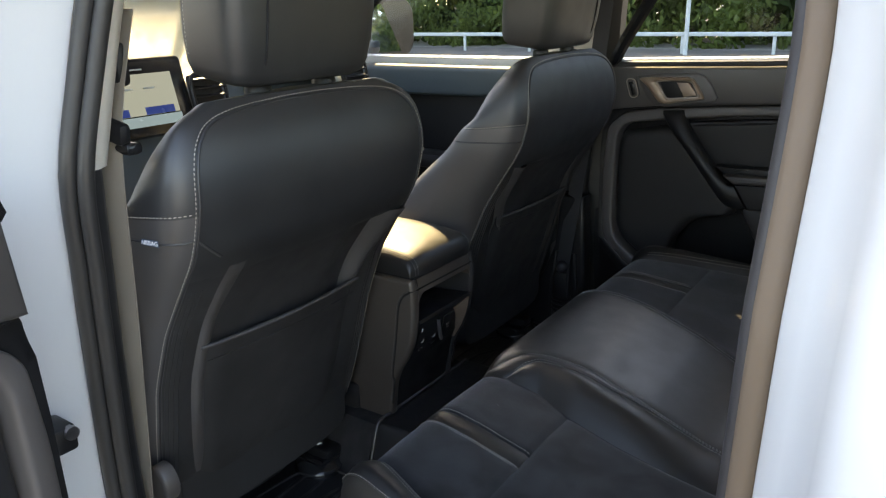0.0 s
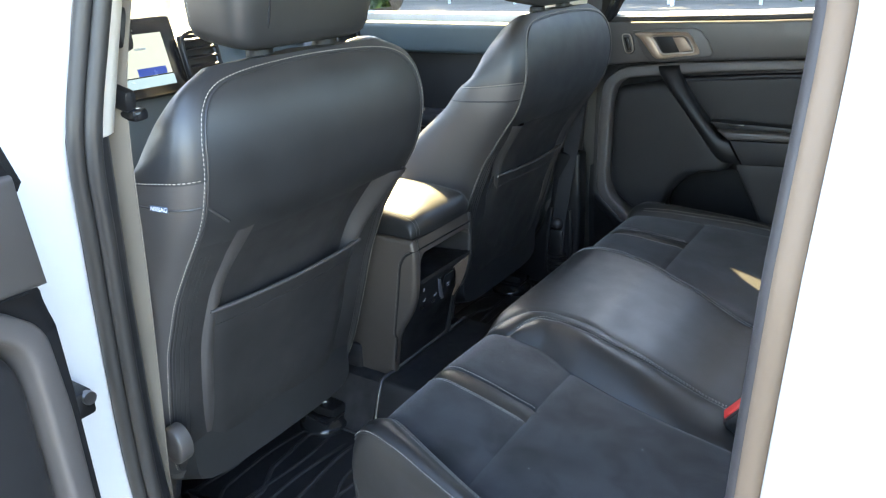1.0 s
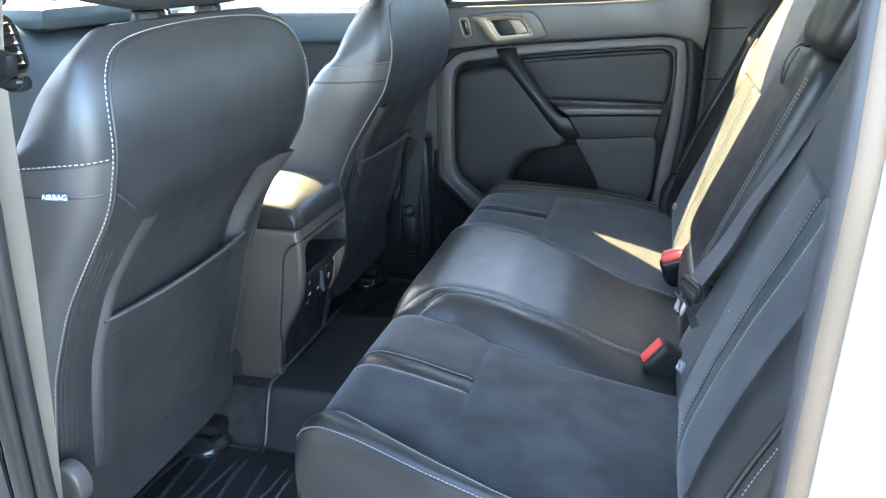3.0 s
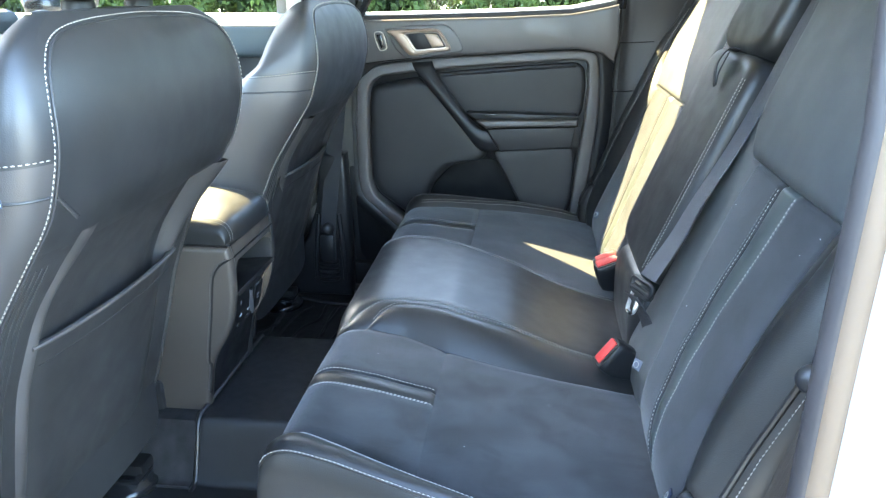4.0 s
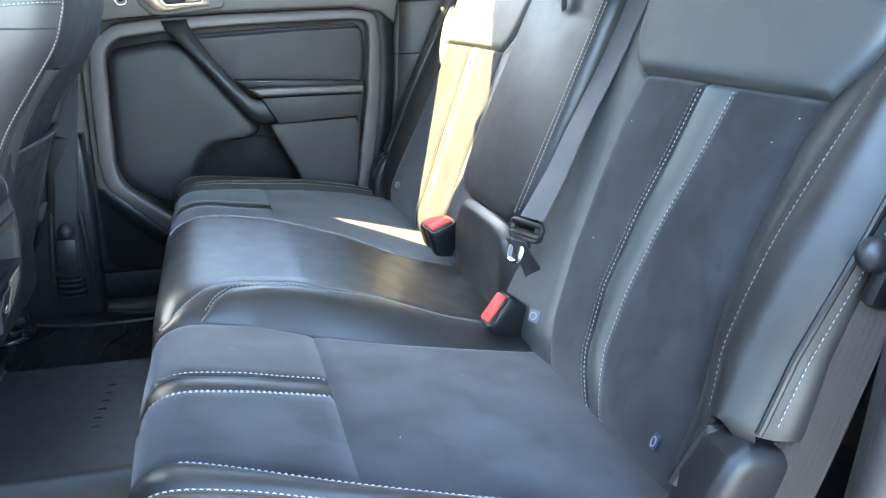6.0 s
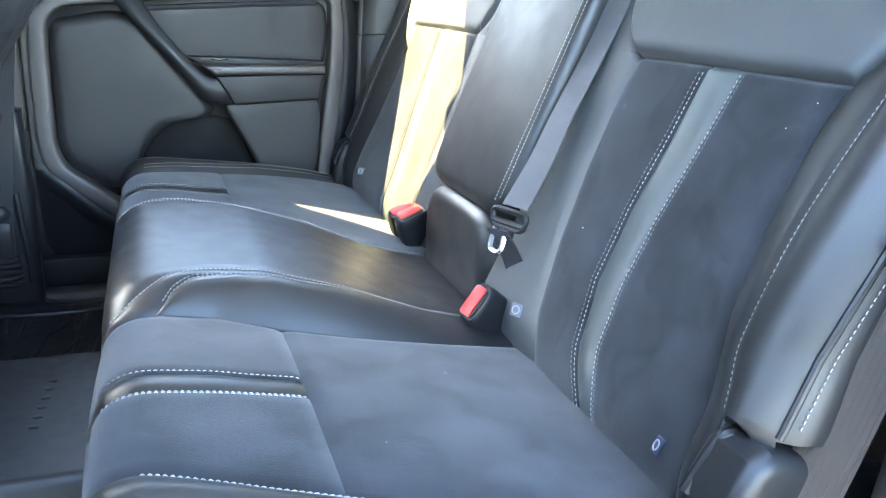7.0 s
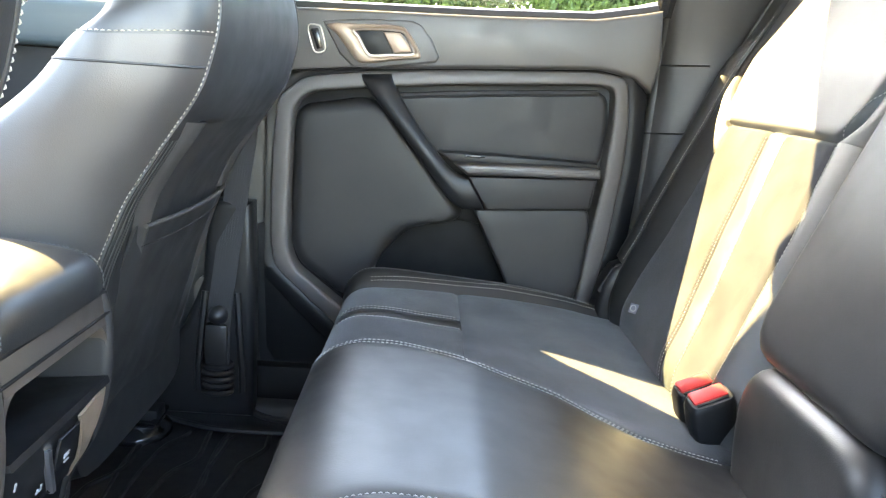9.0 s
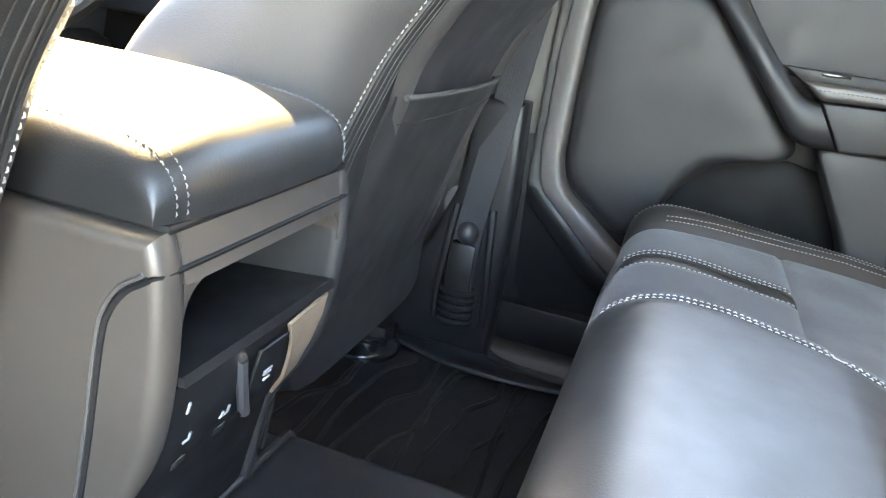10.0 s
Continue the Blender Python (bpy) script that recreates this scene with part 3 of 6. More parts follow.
c_u = curve([-0.2, -0.172, -0.137, -0.11, -0.086, -0.05, -0.025, 0.045, 0.11, 0.2, 0.36], [0.200, 0.196, 0.172, 0.152, 0.142, 0.139, 0.140, 0.154, 0.163, 0.163, 0.160])
c_f = soft_curve([-0.25, -0.19, -0.13, -0.08, -0.03, 0.034, 0.133, 0.2, 0.36], [0.170, 0.172, 0.186, 0.192, 0.180, 0.156, 0.130, 0.120, 0.115], 0.02)      # inner seam of the far seat
SEAMS = {-1: [c_1, c_2, c_3, c_b, c_a, c_u], 1: [c_1, c_2, c_3, c_f]}


def cushion_z(x, y, z):
    a = abs(y)
    w = bump01((z - 0.90) / 0.09)
    dz = 0.0
    hump = np.interp(x, [-0.2, -0.13, 0, 0.1, 0.2, 0.3], [0.020, 0.030, 0.036, 0.026, 0.004, -0.004])
    cb = c_f(x) if y > 0 else c_b(x)
    inner = bump01((cb + (0.052 if y > 0 else 0.01) - a) / (0.045 if y > 0 else 0.07))
    dz += hump * inner
    arch = c_b(x) - c_a(x) if y < 0 else 0.0
    if arch > 0.004 and c_a(x) < a < c_b(x):
        t = (a - c_a(x)) / arch
        dz += 0.010 * math.sin(math.pi * t) * min(1, arch / 0.05)
    if a > c_1(x):
        t = (a - c_1(x)) / (c_out(x) - c_1(x))
        dz += 0.020 * math.sin(math.pi * min(t * 0.62, 1)) - 0.028 * max(0, t - 0.6) ** 2
    elif a > cb:
        t = (a - cb) / (c_1(x) - cb)
        dz += 0.004 * math.sin(math.pi * t) + 0.0015 * noise.noise((x * 14, y * 14, 0))
        dz -= 0.0035 * math.exp(-(x / 0.0045) ** 2)
    for k, c in enumerate(SEAMS[1 if y > 0 else -1]):
        if k in (1, 2) and x > 0.0:
            continue
        dz -= (0.0022 if k == 5 else 0.0032) * math.exp(-((a - c(x)) / 0.0042) ** 2)
    return z + dz * w


def cushion_point(k, y):
    p = PROFILE[k]
    z = cushion_z(p.x, y, p.z)
    return Vector((p.x + (0.004 * math.cos(y * 9) if p.z < 0.97 and p.x < 0 else 0), y, z))


def cushion_at(x, y):
    ks = [k for k, p in enumerate(PROFILE) if p.z > 0.97 or p.x > 0]
    xs = [PROFILE[k].x for k in ks]
    zs = [PROFILE[k].z for k in ks]
    return Vector((x, y, cushion_z(x, y, float(np.interp(x, xs, zs)))))


def spaced(n):
    return [(1 - math.cos(math.pi * i / n)) / 2 for i in range(n + 1)]


k0 = min(range(len(PROFILE)), key=lambda k: abs(PROFILE[k].x) if PROFILE[k].z > 0.97 else 9)


def cushion_panel(name, ca, cb, s, n, k_from, k_to, material, label=""):
    rows = []
    for k in range(k_from, k_to + 1):
        x = PROFILE[k].x
        a, b = ca(x), cb(x)
        rows.append([cushion_point(k, s * (a + (b - a) * t)) for t in spaced(n)])
    return part(name, sheet(rows), material, bench, label, 60)


LAST = len(PROFILE) - 1
zero = lambda x: 0.0
for s in (-1, 1):
    # side face under the outer piping
    rows = []
    for k in range(LAST + 1):
        x = PROFILE[k].x
        top = cushion_point(k, s * c_out(x))
        row = [top]
        for q, dy in ((0.03, 0.006), (0.08, 0.010), (0.2, 0.010), (0.45, 0.004), (0.75, -0.01), (1.0, -0.03)):
            row.append(Vector((top.x, s * (c_out(x) + dy), 0.69 + (top.z - 0.69) * (1 - q))))
        rows.append(row)
    part("cushion_side", sheet(rows), LEATHER, bench, "black leather side panel", 60)
    cushion_panel("side_bolster", c_1, c_out, s, 10, 0, LAST, LEATHER, "black leather side bolster")
    cushion_panel("insert_outer_front", c_2, c_1, s, 12, 0, k0, SUEDE, "charcoal suede insert")
    cushion_panel("insert_strip", c_3, c_2, s, 6, 0, k0, LEATHER, "black leather strip")
    inner_seam = c_f if s > 0 else c_b
    cushion_panel("insert_inner_front", inner_seam, c_3, s, 14, 0, k0, SUEDE, "charcoal suede insert")
    cushion_panel("insert_rear", inner_seam, c_1, s, 30, k0, LAST, SUEDE, "charcoal suede insert")
    if s < 0:
        cushion_panel("inner_bolster", c_a, c_b, s, 10, 0, LAST, LEATHER, "black leather inner bolster")
        cushion_panel("centre_edge", c_u, c_a, s, 6, 0, LAST, LEATHER)
    cushion_panel("centre_panel", zero, c_u if s < 0 else c_f, s, 14, 0, LAST, LEATHER, "smooth black leather centre seat")
lines = []
XT = np.linspace(-0.185, 0.30, 90)
XF = np.linspace(-0.185, -0.002, 40)


def seam_line(c, off, s, xs):
    return [cushion_at(x, s * (c(x) + off)) for x in xs]


for s in (-1, 1):
    lines += [seam_line(c_1, 0.010, s, np.linspace(-0.150, 0.28, 80)), seam_line(c_1, 0.017, s, np.linspace(-0.150, 0.28, 80))]
    lines += [seam_line(c_3, -0.004, s, XF), seam_line(c_2, 0.0035, s, XF), seam_line(c_2, 0.009, s, np.linspace(-0.185, -0.004, 40))]
    if s < 0:
        lines += [seam_line(c_a, 0.004, s, np.linspace(-0.122, 0.27, 80)), seam_line(c_a, -0.004, s, np.linspace(-0.128, 0.27, 80)), seam_line(c_u, 0.0, s, XT)]
    else:
        lines += [seam_line(c_f, 0.004, s, XT), seam_line(c_f, -0.006, s, XT)]
    lines.append([cushion_at(x, s * (c_out(x) - 0.002)) + Vector((0, s * 0.006, 0.0)) for x in np.linspace(-0.19, 0.27, 80)])
stitches(lines, bench)
for s in (-1, 1):
    part("piping", tube([cushion_at(x, s * (c_out(x) + 0.001)) + Vector((0, 0, -0.001)) for x in np.linspace(-0.192, 0.29, 60)], 0.0022, 8), LEATHER, bench)

# backrest
backrest = bench
BN = Vector((-0.93, 0, 0.366)).normalized()


def back_at(y, z, off=0.0):
    return Vector((0.300 + (z - 0.99) * 0.394, y, z)) + BN * off


o_pipe = curve([0.93, 1.0, 1.06, 1.12, 1.16, 1.21, 1.26, 1.40, 1.56], [0.660, 0.668, 0.675, 0.673, 0.676, 0.680, 0.682, 0.672, 0.63])
near_crest = soft_curve([0.93, 1.0, 1.04, 1.065, 1.10, 1.20, 1.26, 1.31, 1.36, 1.42, 1.56], [0.62, 0.628, 0.632, 0.626, 0.613, 0.612, 0.617, 0.622, 0.630, 0.632, 0.60], 0.014)
far_crest = lambda z: near_crest(z) - 0.004
near_edge = soft_curve([0.93, 1.05, 1.12, 1.20, 1.28, 1.32, 1.345, 1.37, 1.45, 1.57], [0.60, 0.592, 0.570, 0.562, 0.564, 0.572, 0.594, 0.610, 0.616, 0.59], 0.012)      # where the insert meets the bolster's flank
near_s_out = curve([0.93, 0.984, 1.021, 1.086, 1.16, 1.241, 1.314, 1.6], [0.460, 0.444, 0.424, 0.416, 0.420, 0.431, 0.440, 0.44])
near_s_in = curve([0.93, 0.972, 1.01, 1.079, 1.161, 1.242, 1.312, 1.6], [0.440, 0.421, 0.397, 0.379, 0.379, 0.388, 0.394, 0.394])
far_s_out = curve([0.93, 1.04, 1.18, 1.32, 1.6], [0.345, 0.352, 0.386, 0.413, 0.413])
far_s_in = curve([0.93, 1.05, 1.19, 1.32, 1.6], [0.300, 0.307, 0.340, 0.366, 0.366])
su_in = curve([0.93, 0.986, 1.011, 1.095, 1.183, 1.255, 1.32, 1.6], [0.320, 0.306, 0.292, 0.270, 0.259, 0.256, 0.262, 0.25])
near_in = curve([0.93, 1.06, 1.3, 1.44, 1.6], [0.140, 0.150, 0.156, 0.156, 0.156])
far_su = curve([0.93, 1.04, 1.10, 1.20, 1.265, 1.32, 1.35, 1.40, 1.6], [0.204, 0.206, 0.214, 0.219, 0.233, 0.242, 0.228, 0.19, 0.18])
far_in = curve([0.93, 1.06, 1.24, 1.36, 1.44, 1.6], [0.128, 0.140, 0.146, 0.132, 0.110, 0.108])
CROSS = 1.320
TOP = 1.57
near_up = soft_curve([1.30, 1.32, 1.335, 1.35, 1.37, 1.41, 1.58], [0.264, 0.262, 0.238, 0.224, 0.215, 0.208, 0.20], 0.008)      # inner edge of the padded upper panel
far_up = soft_curve([1.30, 1.32, 1.335, 1.35, 1.37, 1.41, 1.58], [0.244, 0.242, 0.222, 0.210, 0.202, 0.192, 0.18], 0.008)


side_lift = soft_curve([0.93, 1.03, 1.15, 1.24, 1.32, 1.40, 1.56], [0.018, 0.030, 0.036, 0.032, 0.024, 0.018, 0.006], 0.03)


def back_lines(z, far):
    """The seams at a height: inner panel, insert, strip, flank, crest and piping."""
    if far:
        return far_in(z), far_su(z), far_s_in(z), far_s_out(z), near_edge(z) - 0.006, far_crest(z)
    return near_in(z), su_in(z), near_s_in(z), near_s_out(z), near_edge(z), near_crest(z)


def back_off(y, z, far):
    a = abs(y)
    ed, si, s1, s2, fl, cr = back_lines(z, far)
    up = (far_up if far else near_up)(z)
    inner = si if z <= CROSS else up
    o = 0.0
    if a > cr:
        t = (a - cr) / max(0.005, o_pipe(z) - cr)
        o += side_lift(z) * (1 - t) + 0.016 * t + 0.016 * math.sin(math.pi * min(1.0, t)) * bump01((1.50 - z) / 0.1)
    elif a > fl:
        t = (a - fl) / max(0.005, cr - fl)
        o += side_lift(z) * (0.25 + 0.75 * math.sin(t * math.pi / 2)) - 0.0015 * math.sin(math.pi * t)
    elif a > inner:
        t = (a - inner) / (fl - inner)
        o += 0.006 * math.sin(math.pi * t) + 0.001 * noise.noise((y * 15, z * 15, 4)) + side_lift(z) * 0.25 * max(0.0, (t - 0.6) / 0.4) ** 2
    else:
        t = (a - ed) / max(0.005, inner - ed)
        o += 0.006 * math.sin(math.pi * min(1, 0.35 + 0.65 * t)) - (0.055 * (1 - min(1.0, t)) ** 1.7 if far else 0.006 * (1 - t) ** 4)
    if z < 1.0:
        o -= 0.03 * ((1.0 - z) / 0.07) ** 2
    if z >= CROSS - 0.008 and inner - 0.002 <= a <= fl + 0.002:      # padded upper panel, proud of the insert with a rolled edge
        e = max(0.0, min(1.0, (z - CROSS) / 0.016, (a - up) / 0.016, (fl - a) / 0.020))
        o += (0.005 if far else 0.011) * math.sqrt(max(0.0, 2 * e - e * e)) + 0.004 * bump01((z - CROSS) / 0.09)
        o -= 0.006 * math.exp(-((z - CROSS) / 0.0035) ** 2)
    for k, c in enumerate((cr, s2, s1, inner, fl)):
        if z > CROSS and k in (1, 2):
            continue
        o -= (0.0030, 0.0028, 0.0028, 0.0022 if z < CROSS else 0.004, 0.0016)[k] * math.exp(-((a - c) / 0.0042) ** 2)
    return o


def back_point(y, z, far):
    return back_at(y, z, back_off(y, z, far))


ZL = sorted(set([round(v, 4) for v in np.concatenate([np.linspace(0.93, 1.0, 12), np.linspace(1.0, 1.30, 46), np.linspace(1.30, CROSS, 12)])]))
ZU = [round(v, 4) for v in np.concatenate([np.linspace(CROSS, 1.345, 22), np.linspace(1.35, TOP, 32)])]


def back_panel(name, ca, cb, s, n, zs, material, label=""):
    rows = [[back_point(s * (ca(z) + (cb(z) - ca(z)) * t), z, s > 0) for t in spaced(n)] for z in zs]
    return part(name, sheet(rows), material, backrest, label, 60)


def seam(k, far):
    return lambda z: back_lines(z, far)[k]


for s in (-1, 1):
    f = s > 0
    ed, si, s1, s2, fl, cr = (seam(k, f) for k in range(6))
    up = far_up if f else near_up
    ZD = [z for z in ZL + ZU[1:] if z >= 1.052]
    rows = [[back_point(s * (cr(z) + (o_pipe(z) - cr(z)) * u), z, f) for u in spaced(14)] for z in ZD]
    wave = [0.008 * math.sin(math.pi * 1.6 * u - 0.6) for u in spaced(14)]
    foot = [[p + Vector((dx_, 0, dz_ + w)) for p, w in zip(rows[0], wave)] for dx_, dz_ in ((0.075, -0.004), (0.035, -0.014), (0.012, -0.015), (0.003, -0.010))]
    part("side_bolster", sheet(foot + rows), LEATHER, backrest, "black leather side bolster", 60)
    part("insert_edge", sheet([[back_point(s * (cr(z) + 0.0022 * u), z, f) + Vector((0.0018 * u * u, 0, 0)) for u in range(9)] for z in ZL if z <= 1.06]), LEATHER, backrest)
    back_panel("insert_outer", s2, fl, s, 14, ZL, SUEDE, "charcoal suede insert")
    back_panel("bolster_flank", fl, cr, s, 10, ZL + ZU[1:], LEATHER, "black leather flank of the bolster")
    back_panel("insert_strip", s1, s2, s, 6, ZL, STRIP_SHEEN, "smooth leather strip, lightened to teal-grey for its sheen")
    back_panel("insert_inner", si, s1, s, 14, ZL, SUEDE, "charcoal suede insert")
    back_panel("inner_panel", ed, si, s, 12, ZL, SHEEN_LEATHER)
    back_panel("inner_panel_upper", ed, up, s, 12, ZU, SHEEN_LEATHER)
    back_panel("upper_panel", up, fl, s, 40, ZU, SHEEN_LEATHER, "smooth black upper panel, lightened for its sky sheen")
    # gusset behind the outer piping, then the returning side
    rows = []
    for z in ZD:
        p = back_point(s * o_pipe(z), z, f)
        rows.append([p, p + Vector((0.012, s * 0.010, 0.0)), p + Vector((0.030, s * 0.016, 0)), p + Vector((0.052, s * 0.014, 0)), p + Vector((0.10, s * 0.0, 0))])
    part("side_gusset", sheet(rows), LEATHER, backrest, "black leather side gusset", 60)
    # inner edge returning behind the armrest
    rows = [[back_point(s * ed(z), z, f), back_point(s * ed(z), z, f) + Vector((0.05, 0, 0))] for z in ZL + ZU[1:]]
    part("inner_return", sheet(rows), SIDE_LEATHER, backrest)
lines, dull = [], []
ZA, ZB = np.linspace(0.955, CROSS - 0.004, 80), np.linspace(1.055, 1.50, 90)
for s in (-1, 1):
    f = s > 0
    ed, si, s1, s2, fl, cr = (seam(k, f) for k in range(6))
    at = lambda c, off, zs: [back_point(s * (c(z) + off), z, f) for z in zs]
    lines += [at(s2, 0.004, ZA), at(s1, -0.004, ZA), at(cr, 0.003, ZB)]
    dull += [at(s2, 0.0095, ZA), at(s1, -0.0095, ZA)]
    lines.append([back_point(s * o_pipe(z), z, f) + Vector((0.010, s * 0.0085, 0)) + BN * 0.0015 for z in ZB if z > 1.06])
    if f:
        lines.append(at(far_su, -0.005, np.linspace(0.98, 1.50, 90)))
stitches(lines, backrest, normal=BN)
stitches(dull, backrest, normal=BN, r=0.0006, material=GREY_THREAD)
for s in (-1, 1):
    part("piping", tube([back_point(s * (o_pipe(z) + 0.001), z, s > 0) for z in np.linspace(1.056, 1.54, 70)], 0.0034, 8), LEATHER, backrest)


# fold-down centre armrest, the pad under it and the centre head pad
def cushion_block(y0, y1, z0, z1, front, depth, r, n=3.2, bulge=0.006):
    """A padded block lying in the backrest's plane, with pillow-like front and round corners."""
    rings = []
    for q in np.linspace(0, 1, 12):
        inset = r * (1 - math.sin(q * math.pi / 2))
        off = front - r + r * math.sin(q * math.pi / 2)
        cy, cz, hy, hz = (y0 + y1) / 2, (z0 + z1) / 2, (y1 - y0) / 2 - r + r * math.cos(q * math.pi / 2), (z1 - z0) / 2 - r + r * math.cos(q * math.pi / 2)
        ring = []
        for k in range(72):
            a = 2 * math.pi * k / 72
            c, d = math.cos(a), math.sin(a)
            f = (abs(c) ** n + abs(d) ** n) ** (-1 / n)
            ring.append(back_at(cy + hy * c * f, cz + hz * d * f, off))
        rings.append(ring)
    cy, cz = (y0 + y1) / 2, (z0 + z1) / 2
    last = rings[-1]
    base = back_at(cy, cz, front)
    for t in (0.85, 0.65, 0.4, 0.18):
        rings.append([base + (p - base) * t + BN * bulge * (1 - t * t) for p in last])
    rings.insert(0, [p - BN * depth for p in rings[0]])
    return capped(rings)


bm = cushion_block(-0.148, 0.122, 0.88, 1.088, 0.030, 0.08, 0.034, 4.2, 0.002)
for v in bm.verts:      # the pad falls back towards the cushion
    v.co -= BN * 0.040 * max(0.0, (1.075 - v.co.z) / 0.10) ** 1.3
part("lower_pad", bm, LEATHER, backrest, "black leather pad below the armrest", 60)
part("head_pad", cushion_block(-0.143, 0.112, 1.436, 1.60, 0.034, 0.06, 0.022, 5.0), LEATHER, backrest, "black leather centre head pad", 60)
armrest = part("centre_armrest", cushion_block(-0.156, 0.134, 1.078, 1.440, 0.034, 0.07, 0.020, 8.0, 0.005), LEATHER, backrest, "black leather fold-down centre armrest, folded up", 60)
lines = []
for y, sgn in ((-0.149, 1),):
    lines.append([back_at(y + sgn * 0.001, z, 0.0335) for z in np.linspace(1.105, 1.41, 60)])
    lines.append([back_at(y + sgn * 0.009, z, 0.0355) for z in np.linspace(1.10, 1.41, 60)])
stitches(lines, armrest, normal=BN)
PULL = -0.026
loop_pts = [back_at(PULL -0.004, 1.440, 0.030), back_at(PULL -0.006, 1.435, 0.048), back_at(PULL -0.014, 1.410, 0.056), back_at(PULL -0.026, 1.386, 0.050), back_at(PULL -0.018, 1.380, 0.042), back_at(PULL -0.006, 1.400, 0.044), back_at(PULL +0.000, 1.430, 0.042)]
rows = [[p + Vector((0, -0.007, 0.002)), p + Vector((0, 0.007, -0.002))] for p in smooth_line(loop_pts, 30)]
part("pull_strap", sheet(rows, thick=0.002), WEB_BLACK, armrest, "black webbing pull strap")


# small woven tags on the backrest
def seat_tag(y, z, far, tilt=0, cloth=WHITE_TAG, size=0.017):
    c = back_point(y, z, far) + BN * 0.004
    t = thing("anchor_tag", c, "small grey woven child-seat anchor tag on the backrest", "label", "anchor tags")
    part("cloth", rbox(c, (0.0022, size, 0.017), 0.0008, (0, 22, tilt)), cloth, t)
    q = pose(*c, 0, 22, tilt)
    ring = [q @ Vector((-0.0022, 0.30 * size * math.cos(a), 0.0050 * math.sin(a))) for a in np.linspace(0, 2 * math.pi, 24, endpoint=False)]
    part("print", tube(ring, 0.0008, 6, close=True), THREAD, t, "pale ring symbol")
    return t


seat_tag(-0.259, 0.996, False, 30)
seat_tag(-0.566, 0.988, False, -6, NAVY, 0.011)
seat_tag(0.527, 1.002, True, 42)


# a few specks of lint caught in the suede
rnd = random.Random(4)
verts, faces = [], []
for y, z in ((-0.28, 1.262), (-0.53, 1.275), (-0.31, 1.12), (-0.55, 1.30)):
    c, k = back_point(y, z, False) + BN * 0.0008, len(verts)
    for a in range(5):
        verts.append(tuple(c + Vector((0.1, 1, 0.3)) * 0.0007 * math.cos(a * 1.257) * rnd.uniform(0.5, 1.2) + Vector((0.36, 0, 0.93)) * 0.0006 * math.sin(a * 1.257) + BN * 0.0006 * rnd.random()))
    verts.append(tuple(c + BN * 0.0012))
    faces += [(k + a, k + (a + 1) % 5, k + 5) for a in range(5)]
for x, y in ((-0.10, -0.30), (0.05, -0.50), (0.16, -0.36)):
    c, k = cushion_at(x, y) + Vector((0, 0, 0.0006)), len(verts)
    for a in range(5):
        verts.append(tuple(c + Vector((math.cos(a * 1.257), math.sin(a * 1.257), 0.2 * rnd.random())) * 0.0006 * rnd.uniform(0.5, 1.2)))
    verts.append(tuple(c + Vector((0, 0, 0.0008))))
    faces += [(k + a, k + (a + 1) % 5, k + 5) for a in range(5)]
me = bpy.data.meshes.new("lint")
me.from_pydata(verts, [], faces)
me.materials.append(WHITE_INK)
tagged(new("lint", me), "tiny pale specks of lint on the bench", "lint", kind="stuff")


# ---- rear belts and buckles ----
def buckle(at, axis, across, name="belt_buckle", label="black belt buckle with a red release button"):
    """at: the middle of the housing; axis: towards the button; across: along its width."""
    t = thing(name, at, label, "seat belt buckle", "belt buckles")
    az = Vector(axis).normalized()
    ay = Vector(across)
    ay = (ay - az * ay.dot(az)).normalized()
    m = Matrix.Translation(at) @ Matrix((ay.cross(az), ay, az)).transposed().to_4x4()
    rings = []
    for z, w, d in ((-0.055, 0.018, 0.012), (-0.03, 0.024, 0.015), (0.0, 0.029, 0.017), (0.030, 0.029, 0.017), (0.038, 0.027, 0.0155), (0.040, 0.025, 0.014)):
        ring = []
        for k in range(32):
            a = 2 * math.pi * k / 32
            c, s2 = math.cos(a), math.sin(a)
            f = (abs(c) ** 5 + abs(s2) ** 5) ** (-0.2)
            ring.append(m @ Vector((d * c * f, w * s2 * f, z)))
        rings.append(ring)
    part("housing", capped(rings), PLASTIC_DARK, t)
    one = rbox((0, 0, 0), (0.021, 0.044, 0.012), 0.003)
    bmesh.ops.transform(one, matrix=m @ pose(-0.004, 0, 0.0375), verts=one.verts)
    part("button", one, RED, t, "red release button")
    one = rbox((0, 0, 0), (0.004, 0.040, 0.004), 0.001)
    bmesh.ops.transform(one, matrix=m @ pose(0.0085, 0, 0.0395), verts=one.verts)
    part("slot", one, PLASTIC_DARK, t)
    rows = [[m @ Vector((0.004 * math.sin(k), -0.014, -0.05 - 0.012 * k)), m @ Vector((0.004 * math.sin(k), 0.014, -0.05 - 0.012 * k))] for k in range(7)]
    part("stalk", sheet(rows, thick=0.003), WEB_BLACK, t)
    return t


BUCKLES = [((0.284, -0.213, 0.974), (-0.78, -0.24, 0.64), (0.48, 0.08, 0.62)), ((0.304, 0.222, 0.968), (-0.30, -0.30, 0.88), (0.92, 0.10, 0.38)), ((0.300, 0.166, 0.977), (-0.30, -0.30, 0.88), (0.92, 0.10, 0.38))]
for at_, axis_, across_ in BUCKLES:
    buckle(at_, axis_, across_)


def webbing(pts, width_dirs, width=0.047, thick=0.0016):
    rows = []
    n = 10
    for p, w in zip(pts, width_dirs):
        w = Vector(w).normalized()
        rows.append([Vector(p) + w * width * (u - 0.5) for u in np.linspace(0, 1, n)])
    return sheet(rows, thick=thick)


